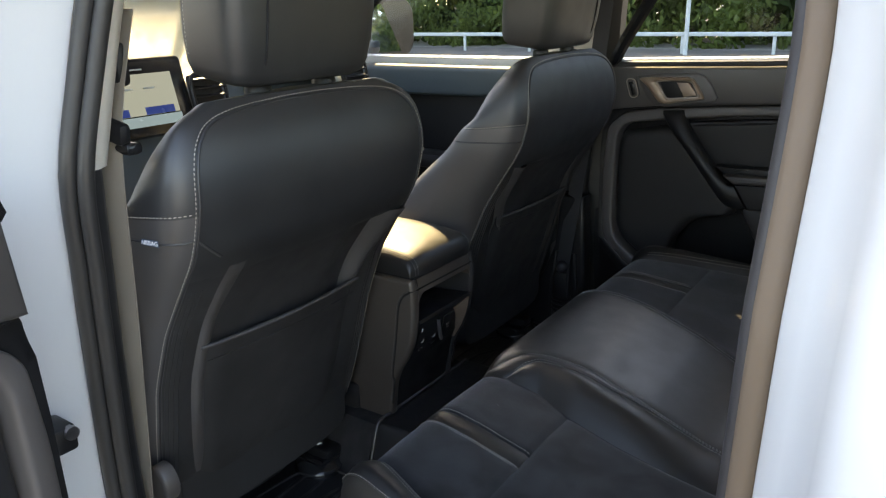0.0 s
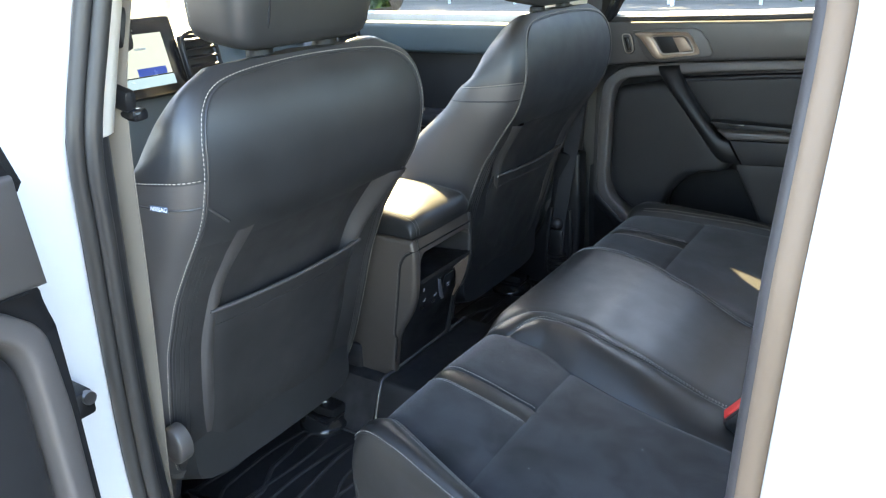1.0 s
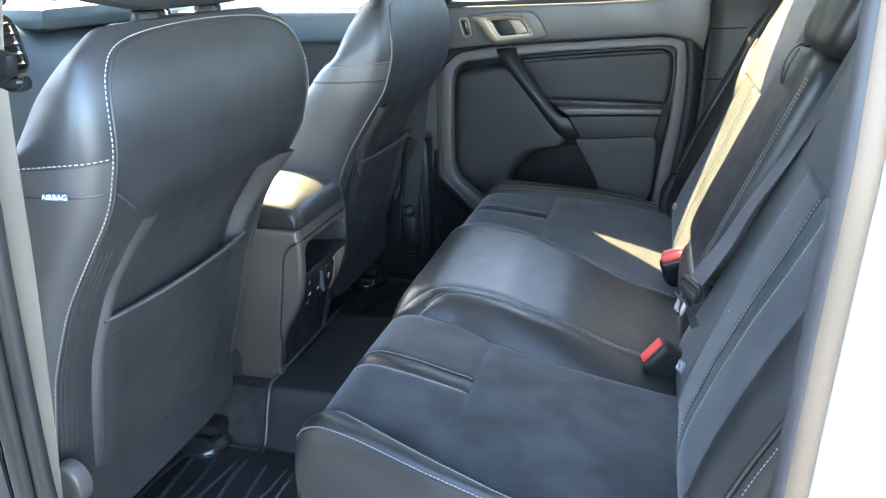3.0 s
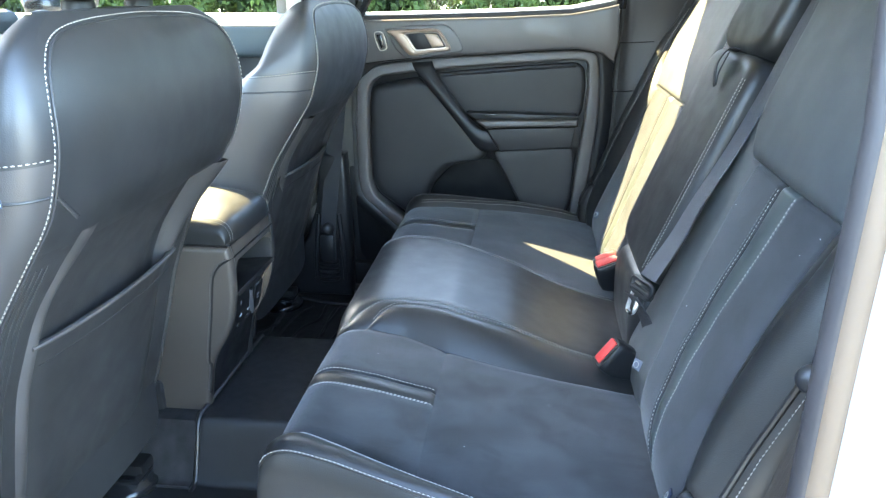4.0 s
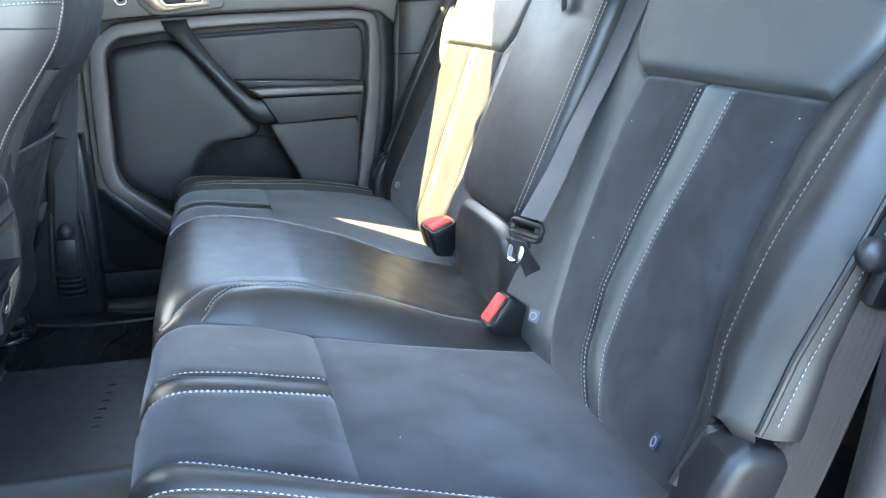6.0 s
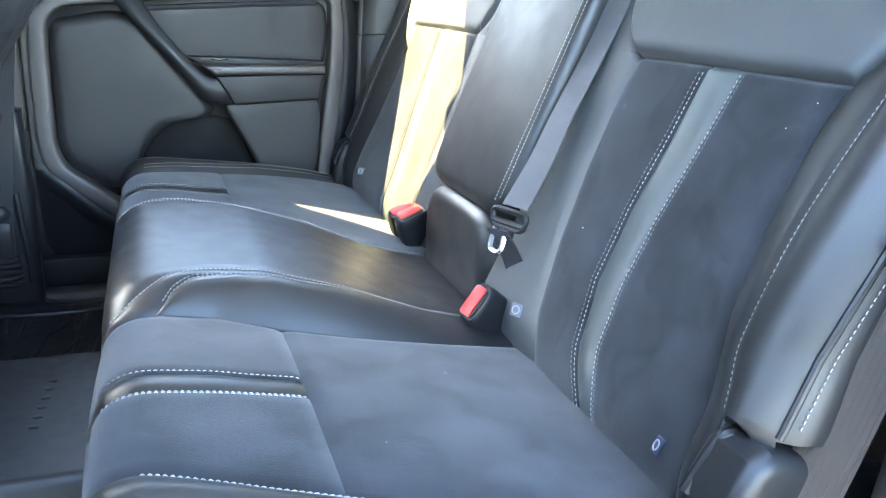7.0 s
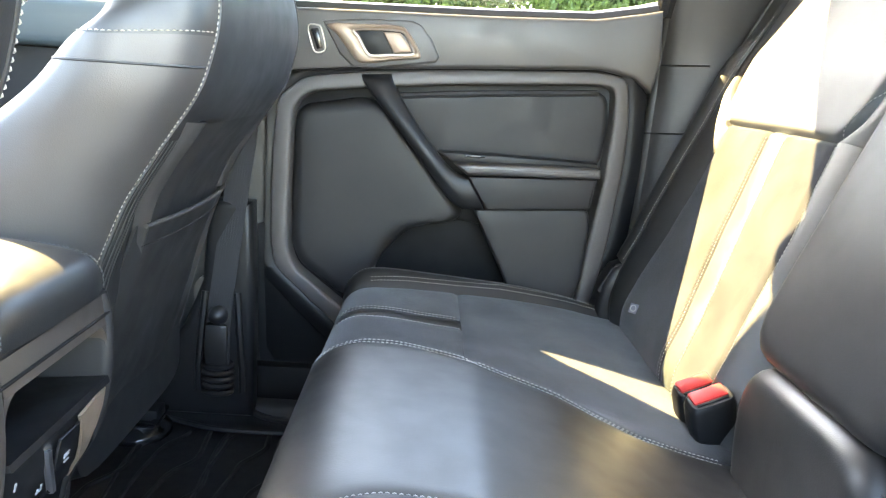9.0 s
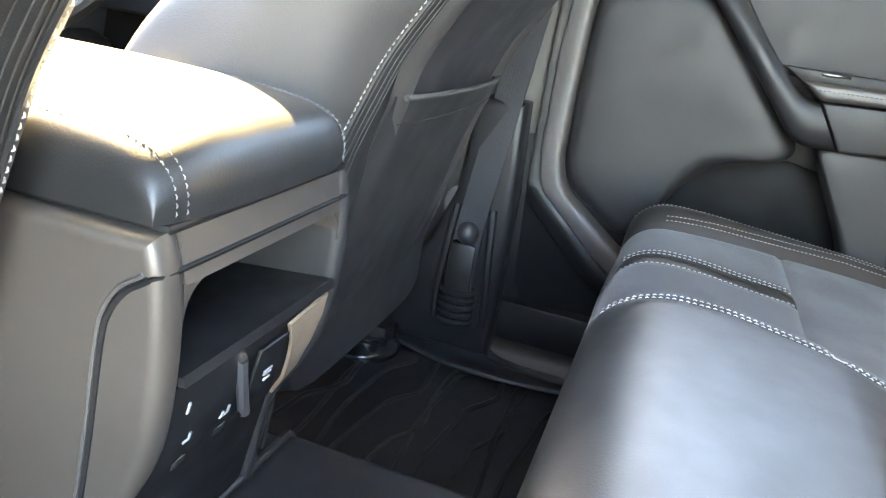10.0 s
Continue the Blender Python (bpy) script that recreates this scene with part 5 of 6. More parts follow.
# rounded upper corners of the tray's mouth
for s in (-1, 1):
    poly = [(s * 0.1115, 1.086)] + [(s * (0.1115 - 0.026 + 0.026 * math.sin(a)), 1.060 + 0.026 * math.cos(a)) for a in np.linspace(0, math.pi / 2, 9)]
    part("tray_corner", prism(poly, "x", -0.425, -0.3945, 0.0), CONSOLE, console)
part("cover_tab", tube([(-0.4005, -0.039, 1.006), (-0.4035, -0.033, 0.99), (-0.408, -0.022, 0.96), (-0.411, -0.015, 0.946)], 0.0045, 8), LATCH, port_panel, "satin metal sliding tab")



def port_x(z):
    return float(np.interp(z, [0.80, 0.905, 0.945, 0.985, 1.018, 1.04], [-0.470, -0.446, -0.420, -0.405, -0.398, -0.394]))


rows = [[Vector((port_x(z) + 0.002, y0 + (y1 - y0) * u, z + 0.006 * u * k)) for u in np.linspace(0, 1, 6)] for z, y0, y1, k in ((1.010, 0.022, 0.104, 1.0), (0.99, 0.040, 0.106, 0.8), (0.965, 0.058, 0.107, 0.6), (0.94, 0.076, 0.107, 0.4), (0.922, 0.090, 0.107, 0.2), (0.910, 0.100, 0.106, 0.0))]
part("end_trim", sheet(rows, thick=0.003), CHAMPAGNE, port_panel, "champagne painted end trim")
for y, z, w, h in ((-0.004, 0.007, 0.012, 0.0016), (-0.004, 0.0042, 0.011, 0.0014), (-0.002, -0.002, 0.009, 0.0022), (-0.053, -0.006, 0.011, 0.0016), (-0.0495, -0.003, 0.0022, 0.0055), (-0.056, -0.0035, 0.0022, 0.0035), (-0.095, -0.002, 0.007, 0.0016), (-0.0925, 0.001, 0.002, 0.005), (-0.104, 0.030, 0.0022, 0.008)):
    part("marking", on_port(y, z, w, h, 0.0012, 0.0002, 0.0034), PORT_INK, port_panel, "small grey port symbol")
for y in (-0.054, -0.097):
    part("socket", on_port(y, -0.019, 0.012, 0.007, 0.0012, 0.0004, 0.0030), GLOSS_BLACK, port_panel, "dark charging socket")
# padded lid
LX = [-0.391, -0.391, -0.397, -0.41, -0.44, -0.50, -0.60, -0.72, -0.74]
LZ = [1.122, 1.140, 1.156, 1.166, 1.173, 1.178, 1.180, 1.178, 1.165]
prof = smooth_line([(x, 0, z) for x, z in zip(LX, LZ)], 40)


def lid_at(k, y):
    p = prof[k]
    q = abs(y) / 0.128
    drop = (1 - (1 - min(q, 1.0) ** 4.5) ** (1 / 4.5)) * (p.z - 1.122)
    return Vector((p.x - 0.012 * q ** 4, y, p.z - drop))


ys = [0.128 * math.sin(math.pi / 2 * t) for t in np.linspace(-1, 1, 49)]
lid = part("lid", sheet([[lid_at(k, y) for y in ys] for k in range(len(prof))]), LEATHER, console, "padded black leather lid", 60)
stitches([[lid_at(k, y) + Vector((0.001, 0, 0.001)) for k in range(1, 41)] for y in (-0.116, -0.109, 0.108, 0.115)], lid, normal=(0.4, 0, 1), size=0.003, gap=0.0018, r=0.0006, material=GREY_THREAD)
part("lid_edge", rbox((-0.568, 0, 1.119), (0.342, 0.244, 0.006), 0.002), PLASTIC_DARK, console)
# the far half of the console is the narrower one
for ob in console.children_recursive:
    if ob.type == "MESH":
        for v in ob.data.vertices:
            if v.co.y > 0:
                v.co.y *= 0.72


# ---- doors ----


def sill_z(x):
    return float(np.interp(x, [-1.4, -0.5, -0.316, 0.04, 0.222, 0.328, 0.36], [1.452, 1.462, 1.467, 1.476, 1.484, 1.504, 1.515]))


def rear_door(t, s):
    """The lining and skin of a rear door in its closed place on the side s."""
    def P(poly, y0, y1, bevel=0.004, seg=2):
        return prism(poly, "y", s * y0, s * y1, bevel, seg=seg)
    xs = np.linspace(-0.352, 0.338, 24)
    shell = [(x, sill_z(x) - 0.004) for x in xs] + [(0.350, 1.40), (0.338, 1.25), (0.322, 1.02), (0.255, 0.86), (0.20, 0.74), (0.14, 0.74), (0.13, 0.95), (0.10, 1.04), (0.06, 1.082), (0.0, 1.092), (-0.034, 1.084), (-0.07, 1.080), (-0.10, 1.070), (-0.126, 1.054), (-0.146, 1.03), (-0.162, 0.985), (-0.168, 0.74), (-0.34, 0.74), (-0.375, 0.80), (-0.385, 1.0), (-0.375, 1.2), (-0.362, 1.35)]
    part("door_shell", P(shell, 0.770, 0.80, 0.003), PLASTIC_DARK, t, "black grained plastic door lining")
    skin = [p for p in shell if not (-0.17 < p[0] < 0.075 and p[1] < 1.10)]
    part("outer_skin", P([(x - 0.01, z) for x, z in skin], 0.83, 0.886, 0.01), PAINT, t, "white painted outer skin")
    part("pocket_liner", P([(-0.19, 0.74), (-0.19, 1.11), (0.15, 1.12), (0.15, 0.74)], 0.806, 0.826, 0.002), POCKET, t, "bottle pocket liner, coloured near-black for the shade inside")
    # upper trim down to the crease
    upper = [(x, sill_z(x)) for x in xs] + [(0.346, 1.42), (0.335, 1.36), (0.30, 1.385), (0.236, 1.396), (-0.035, 1.379), (-0.20, 1.366), (-0.32, 1.354), (-0.362, 1.350)]
    part("upper_trim", P(upper, 0.722, 0.765, 0.008, 3), PLASTIC_GREY, t, "charcoal grained upper door trim")
    part("trim_split", tube([(-0.335, s * 0.7225, 1.3535), (-0.28, s * 0.7215, 1.3605), (-0.20, s * 0.722, 1.369)], 0.0016, 6), POCKET, t)
    part("waist_strip", tube([(x, s * 0.748, sill_z(x) + 0.002) for x in xs], 0.013, 8), RUBBER, t, "window wiper strip")
    # raised frame round the sunken lining: its outer and inner outline
    ring = (((-0.362, 1.20), (-0.3265, 1.20)), ((-0.362, 1.04), (-0.329, 1.03)), ((-0.354, 0.982), (-0.316, 0.984)), ((-0.234, 0.873), (-0.222, 0.911)), ((-0.12, 0.80), (-0.12, 0.842)),
            ((0.10, 0.79), (0.10, 0.833)), ((0.235, 0.81), (0.205, 0.852)), ((0.268, 0.933), (0.239, 0.942)), ((0.291, 1.072), (0.250, 1.06)), ((0.303, 1.217), (0.268, 1.20)), ((0.302, 1.31), (0.273, 1.30)),
            ((0.292, 1.384), (0.270, 1.366)), ((0.236, 1.393), (0.236, 1.3685)), ((-0.035, 1.376), (-0.035, 1.350)), ((-0.20, 1.363), (-0.20, 1.332)), ((-0.303, 1.348), (-0.297, 1.320)), ((-0.353, 1.305), (-0.325, 1.288)))
    outer = round_poly([(o[0], 0, o[1]) for o, i in ring], 0.022)
    inner = round_poly([(i[0], 0, i[1]) for o, i in ring], 0.022)
    rows = []
    for o, i in zip(outer, inner):
        step = lambda f, y: Vector((o.x + (i.x - o.x) * f, s * y, o.z + (i.z - o.z) * f))
        rows.append([step(0.0, 0.746), step(0.0, 0.737), step(0.05, 0.7335), step(0.16, 0.7310), step(0.78, 0.7285), step(0.90, 0.7295), step(0.97, 0.7325), step(1.01, 0.738), step(1.06, 0.772)])
    mid = Vector((-0.04, 0, 1.10))
    part("lining_surround", sheet([[Vector((max(-0.374, q.x), s * y, max(0.76, q.z))) for q, y in ((o + (o - mid).normalized() * 0.04, 0.752), (o + (o - mid).normalized() * 0.02, 0.740), (o + (o - mid).normalized() * 0.002, 0.740), (o - (o - mid).normalized() * 0.006, 0.748))] for o in outer], close_u=True), PLASTIC_DARK, t, "black plastic surround of the lining", 60)
    part("lining_frame", sheet(rows, close_u=True), FRAME_GREY, t, "charcoal raised frame of the door lining", 60)

    def pad(poly, y, r, name, material, lab="", grow=0.0):
        """A pillow-edged panel."""
        line = round_poly([(x, 0, z) for x, z in poly], 0.016)
        c = sum(line, Vector()) / len(line)
        line = [p + (p - c).normalized() * grow for p in line]
        rows = [[Vector((p.x, s * 0.774, p.z)) for p in line]]
        for q in np.linspace(0, 1, 6):
            k = r * (1 - math.cos(q * math.pi / 2))
            rows.append([Vector((p.x, 0, p.z)) + (c - p).normalized() * k + Vector((0, s * (y + r * (1 - math.sin(q * math.pi / 2))), 0)) for p in line])
        for f in (0.7, 0.4, 0.15):
            rows.append([Vector((c.x, s * y, c.z)) + (Vector((p.x, s * y, p.z)) - Vector((c.x, s * y, c.z))) * f for p in rows[6]])
        return part(name, capped(rows), material, t, lab, 60)
    pad([(-0.306, 1.288), (-0.20, 1.308), (-0.155, 1.302), (-0.06, 1.192), (0.0, 1.112), (-0.016, 1.090), (-0.06, 1.085), (-0.105, 1.073), (-0.134, 1.045), (-0.152, 1.018), (-0.17, 0.97), (-0.205, 0.938), (-0.222, 0.936), (-0.300, 0.992), (-0.318, 1.03), (-0.319, 1.15), (-0.317, 1.262)], 0.737, 0.026, "front_pad", LINING, "smooth black lining pad", 0.008)
    pad([(-0.150, 1.326), (0.0, 1.3395), (0.236, 1.3575), (0.258, 1.346), (0.264, 1.30), (0.259, 1.235), (0.250, 1.215), (-0.06, 1.215), (-0.10, 1.27)], 0.742, 0.014, "upper_pad", LINING, "black padded upper insert", 0.004)
    part("upper_roll", tube(smooth_line([(-0.124, s * 0.745, 1.3235), (0.0, s * 0.744, 1.335), (0.12, s * 0.744, 1.345), (0.240, s * 0.745, 1.353)], 24), 0.0065, 8), PLASTIC, t, "rolled upper edge of the insert")
    # armrest ledge: stitched soft ledge with a grip slot, over a plain fascia
    ar = part("armrest", P([(-0.022, 1.2125), (0.10, 1.2165), (0.247, 1.2195), (0.249, 1.2005), (0.10, 1.196), (0.006, 1.1915)], 0.670, 0.76, 0.008, 4), SIDE_LEATHER, t, "soft black armrest pad")
    part("armrest_slot", P([(-0.050, 1.2285), (0.06, 1.2290), (0.246, 1.2260), (0.247, 1.2180), (-0.02, 1.2110)], 0.700, 0.76, 0.003), PLASTIC_DARK, ar)
    part("grip_slot", P([(0.0, 1.2265), (0.036, 1.2275), (0.036, 1.2235), (0.0, 1.2225)], 0.6970, 0.704, 0.001), GLOSS_BLACK, ar)
    part("fascia", P([(0.0075, 1.1895), (0.2425, 1.1995), (0.234, 1.1435), (0.0455, 1.1290)], 0.680, 0.76, 0.004, 3), LINING, t, "plain black armrest fascia")
    stitches([[Vector((x, s * 0.6695, 1.205 + 0.026 * (x + 0.005))) for x in np.linspace(-0.002, 0.24, 30)]], ar, normal=(0, -s, 0), material=DARK_THREAD)
    # flat pull bar running down from the crease into the fascia: its upper edge, lower edge and depth
    bar = (((-0.143, 1.362), (-0.203, 1.357), 0.728), ((-0.139, 1.346), (-0.192, 1.339), 0.712), ((-0.103, 1.291), (-0.157, 1.299), 0.698), ((-0.072, 1.252), (-0.112, 1.248), 0.690), ((-0.045, 1.221), (-0.075, 1.204), 0.684),
           ((-0.030, 1.206), (-0.045, 1.168), 0.681), ((-0.015, 1.195), (-0.020, 1.139), 0.679), ((-0.005, 1.1905), (0.003, 1.1285), 0.678), ((0.0045, 1.1895), (0.0425, 1.1285), 0.678))
    ups = smooth_line([(u[0], 0, u[1]) for u, v, y in bar], 40)
    dns = smooth_line([(v[0], y, v[1]) for u, v, y in bar], 40)
    rows = []
    for a, b in zip(ups, dns):
        y = b.y
        across = lambda f, dy: Vector((a.x + (b.x - a.x) * f, s * (y + dy), a.z + (b.z - a.z) * f))
        rows.append([across(0.10, 0.045), across(0.0, 0.012), across(0.03, 0.004), across(0.12, 0.0), across(0.5, -0.002), across(0.86, 0.0), across(0.97, 0.005), across(1.0, 0.014), across(0.88, 0.050)])
    part("pull_bar", capped(rows), PLASTIC_DARK, t, "black pull bar", 50)
    # lower pocket panel behind the bar
    pad([(0.020, 1.1285), (0.10, 1.1340), (0.238, 1.1430), (0.246, 1.10), (0.240, 1.00), (0.212, 0.90), (0.14, 0.88), (0.116, 0.94), (0.084, 1.01), (0.046, 1.08)], 0.700, 0.009, "lower_panel", LINING, "black lower pocket panel")
    # inside release: champagne bezel round a dark cup, with the lever
    bez = smooth_line([(-0.262, 0, 1.4405), (-0.20, 0, 1.4450), (-0.137, 0, 1.4465), (-0.118, 0, 1.437), (-0.102, 0, 1.415), (-0.094, 0, 1.398), (-0.100, 0, 1.391), (-0.14, 0, 1.3855), (-0.185, 0, 1.3775), (-0.206, 0, 1.379), (-0.222, 0, 1.395), (-0.245, 0, 1.423)], 72, True)
    plate = [(-0.272, 1.446), (-0.20, 1.4545), (-0.112, 1.457), (-0.095, 1.450), (-0.075, 1.427), (-0.060, 1.397), (-0.066, 1.387), (-0.13, 1.377), (-0.18, 1.369), (-0.216, 1.370), (-0.240, 1.390)]
    back = part("handle_plate", P(plate, 0.716, 0.73, 0.004, 3), PLASTIC_GREY, t, "charcoal handle surround")
    hole = smooth_line([(-0.213, 0, 1.4335), (-0.165, 0, 1.4375), (-0.130, 0, 1.4365), (-0.120, 0, 1.428), (-0.112, 0, 1.414), (-0.106, 0, 1.401), (-0.115, 0, 1.397), (-0.145, 0, 1.3945), (-0.178, 0, 1.391), (-0.189, 0, 1.395), (-0.197, 0, 1.406), (-0.206, 0, 1.421)], 72, True)
    rows = []
    for o, i in zip(bez, hole):
        rows.append([Vector((o.x, s * 0.716, o.z)), Vector((o.x, s * 0.709, o.z)).lerp(Vector((i.x, s * 0.709, i.z)), 0.08), Vector((o.x, s * 0.706, o.z)).lerp(Vector((i.x, s * 0.706, i.z)), 0.3), Vector((o.x, s * 0.707, o.z)).lerp(Vector((i.x, s * 0.707, i.z)), 0.8),
                     Vector((i.x, s * 0.710, i.z)), Vector((i.x, s * 0.7155, i.z))])
    part("handle_bezel", sheet(rows, close_u=True), CHAMPAGNE, back, "champagne satin bezel", 60)
    part("bezel_rim", tube([(p.x, s * 0.7085, p.z) for p in hole], 0.0022, 6, close=True), SATIN, back, "bright rim round the lever cup")
    part("lever", P([(-0.163, 1.4335), (-0.132, 1.434), (-0.114, 1.412), (-0.110, 1.402), (-0.142, 1.3975)], 0.706, 0.716, 0.003), CHAMPAGNE, back, "champagne lever")
    part("handle_cup", P([(-0.208, 1.432), (-0.158, 1.4365), (-0.142, 1.3965), (-0.186, 1.393)], 0.7135, 0.7165, 0.001), PLASTIC_DARK, back)
    # window switch
    sw = part("switch_bezel", P([(x, z) for x, z in ((-0.300, 1.436), (-0.278, 1.440), (-0.270, 1.430), (-0.262, 1.398), (-0.270, 1.388), (-0.284, 1.388), (-0.292, 1.400))], 0.714, 0.728, 0.003), PLASTIC_GREY, t, "window switch bezel")
    part("switch", P([(-0.292, 1.430), (-0.279, 1.432), (-0.270, 1.398), (-0.280, 1.396)], 0.709, 0.716, 0.003), GLOSS_BLACK, sw, "gloss black rocker switch")
    rim = [Vector((x, s * 0.7135, z)) for x, z in ((-0.297, 1.434), (-0.279, 1.437), (-0.272, 1.428), (-0.265, 1.399), (-0.272, 1.391), (-0.283, 1.391), (-0.289, 1.402))]
    part("switch_rim", tube(smooth_line(rim, 40, True), 0.0014, 6, close=True), SATIN, sw)
    # window frame and glass
    fr_pts = [(-0.362, 0.752, 1.45), (-0.318, 0.735, 1.53), (-0.216, 0.70, 1.68), (-0.142, 0.672, 1.81), (-0.02, 0.668, 1.835), (0.25, 0.668, 1.83), (0.33, 0.675, 1.80), (0.352, 0.71, 1.63), (0.345, 0.748, 1.50)]
    part("window_frame", tube([(x, s * y, z) for x, y, z in smooth_line(fr_pts, 50)], 0.017, 8), GLOSS_BLACK, t, "black window frame")
    g = sheet([[Vector((x0 + (x1 - x0) * u, s * y, z)) for u in np.linspace(0, 1, 6)] for x0, x1, y, z in ((-0.36, 0.345, 0.775, 1.43), (-0.35, 0.35, 0.758, 1.52), (-0.28, 0.35, 0.72, 1.66), (-0.20, 0.33, 0.69, 1.82))])
    ob = part("window_glass", g, GLASS, t, "clear side glass")
    ob.visible_shadow = False


far_door = thing("rear_door", (0, 0.80, 0.74), "closed rear door with a black lining and champagne release handle", "car door", "rear doors")
rear_door(far_door, 1)
near_door = thing("rear_door", (-0.40, -0.86, 0.74), "rear door standing wide open on its hinges", "car door", "rear doors")
rear_door(near_door, -1)
# swing the near door open about its hinge line
near_door.matrix_basis = Matrix.Translation((-0.40, -0.86, 0.74)) @ pose(-0.035, -0.035, 0, 0, 0, -73)

check = thing("door_check", (-0.45, -0.828, 1.13), "black door check bracket on the white pillar", "hinge")
part("bracket", rbox((-0.436, -0.828, 1.130), (0.050, 0.030, 0.036), 0.006), PLASTIC_DARK, check)
part("arm", rbox((-0.430, -0.855, 1.117), (0.022, 0.080, 0.012), 0.004, (0, 0, 25)), STEEL, check)
part("bolt", tube([(-0.43, -0.822, 1.139), (-0.406, -0.822, 1.139)], 0.009, 12), STEEL, check)

# front far door: lining, waist, glass, mirror
fdoor = thing("front_door", (-0.95, 0.80, 0.74), "closed front door with a dark lining and an outside mirror", "car door")
xs = np.linspace(-1.42, -0.50, 24)
shell = [(x, 1.452) for x in xs] + [(-0.50, 1.0), (-0.52, 0.74), (-1.30, 0.74), (-1.40, 0.85)]
part("lining", prism(shell, "y", 0.755, 0.80, 0.006), PLASTIC_DARK, fdoor)
part("outer_skin", prism(shell, "y", 0.83, 0.886, 0.01), PAINT, fdoor)
up = [(x, 1.458) for x in xs] + [(-0.50, 1.368), (-1.42, 1.360)]
part("upper_trim", prism(up, "y", 0.722, 0.775, 0.02, seg=4), DASH_TOP, fdoor, "blue-grey soft upper trim")
part("armrest", rbox((-0.88, 0.715, 1.165), (0.62, 0.09, 0.05), 0.018), PLASTIC, fdoor)
part("waist_ledge", prism([(x, 1.482) for x in xs] + [(-0.50, 1.45), (-1.42, 1.45)], "y", 0.775, 0.84, 0.006), PAINT, fdoor, "pale painted window ledge")
g = sheet([[Vector((x0 + (x1 - x0) * u, y, z)) for u in np.linspace(0, 1, 6)] for x0, x1, y, z in ((-1.44, -0.47, 0.785, 1.43), (-1.36, -0.45, 0.765, 1.52), (-1.10, -0.40, 0.725, 1.66), (-0.85, -0.33, 0.69, 1.82))])
ob = part("window_glass", g, GLASS, fdoor, "clear side glass")
ob.visible_shadow = False
part("window_frame", tube(smooth_line([(-0.475, 0.752, 1.44), (-0.45, 0.735, 1.53), (-0.39, 0.70, 1.68), (-0.33, 0.672, 1.82)], 20), 0.018, 8), GLOSS_BLACK, fdoor)
part("window_frame", tube(smooth_line([(-1.45, 0.752, 1.46), (-1.36, 0.735, 1.53), (-1.10, 0.70, 1.68), (-0.85, 0.672, 1.82)], 20), 0.018, 8), GLOSS_BLACK, fdoor)
bm = bmesh.new()
mm = pose(-1.345, 0.99, 1.562, 0, 0, -12)
rings = []
for x, k in ((-0.10, 0.35), (-0.085, 0.65), (-0.05, 0.88), (0.0, 1.0), (0.030, 1.0), (0.036, 0.97)):
    ring = []
    for a in np.linspace(0, 2 * math.pi, 40, endpoint=False):
        c, q = math.cos(a), math.sin(a)
        f = (abs(c) ** 4 + abs(q) ** 4) ** -0.25
        ring.append(mm @ Vector((x, 0.125 * k * c * f, 0.105 * k * q * f)))
    rings.append(ring)
mirror = part("mirror_housing", capped(rings), GLOSS_BLACK, fdoor, "black mirror housing", 50)
one = rbox((0, 0, 0), (0.004, 0.205, 0.165), 0.0)
bmesh.ops.bevel(one, geom=[e for e in one.edges if abs((e.verts[0].co - e.verts[1].co).x) > 0.003], offset=0.03, segments=5, affect="EDGES")
bmesh.ops.transform(one, matrix=mm @ pose(0.037, 0, 0, 0, -6, 12), verts=one.verts)
part("mirror_glass", one, MIRROR, mirror, "mirror glass")
part("mirror_arm", rbox((-1.33, 0.87, 1.50), (0.07, 0.10, 0.05), 0.015), GLOSS_BLACK, fdoor)
# the ledge outside the rear glass
part("waist_ledge", prism([(x, sill_z(x) + 0.018) for x in np.linspace(-0.37, 0.35, 12)] + [(0.35, 1.44), (-0.37, 1.44)], "y", 0.775, 0.84, 0.006), PAINT, far_door, "pale painted window ledge")

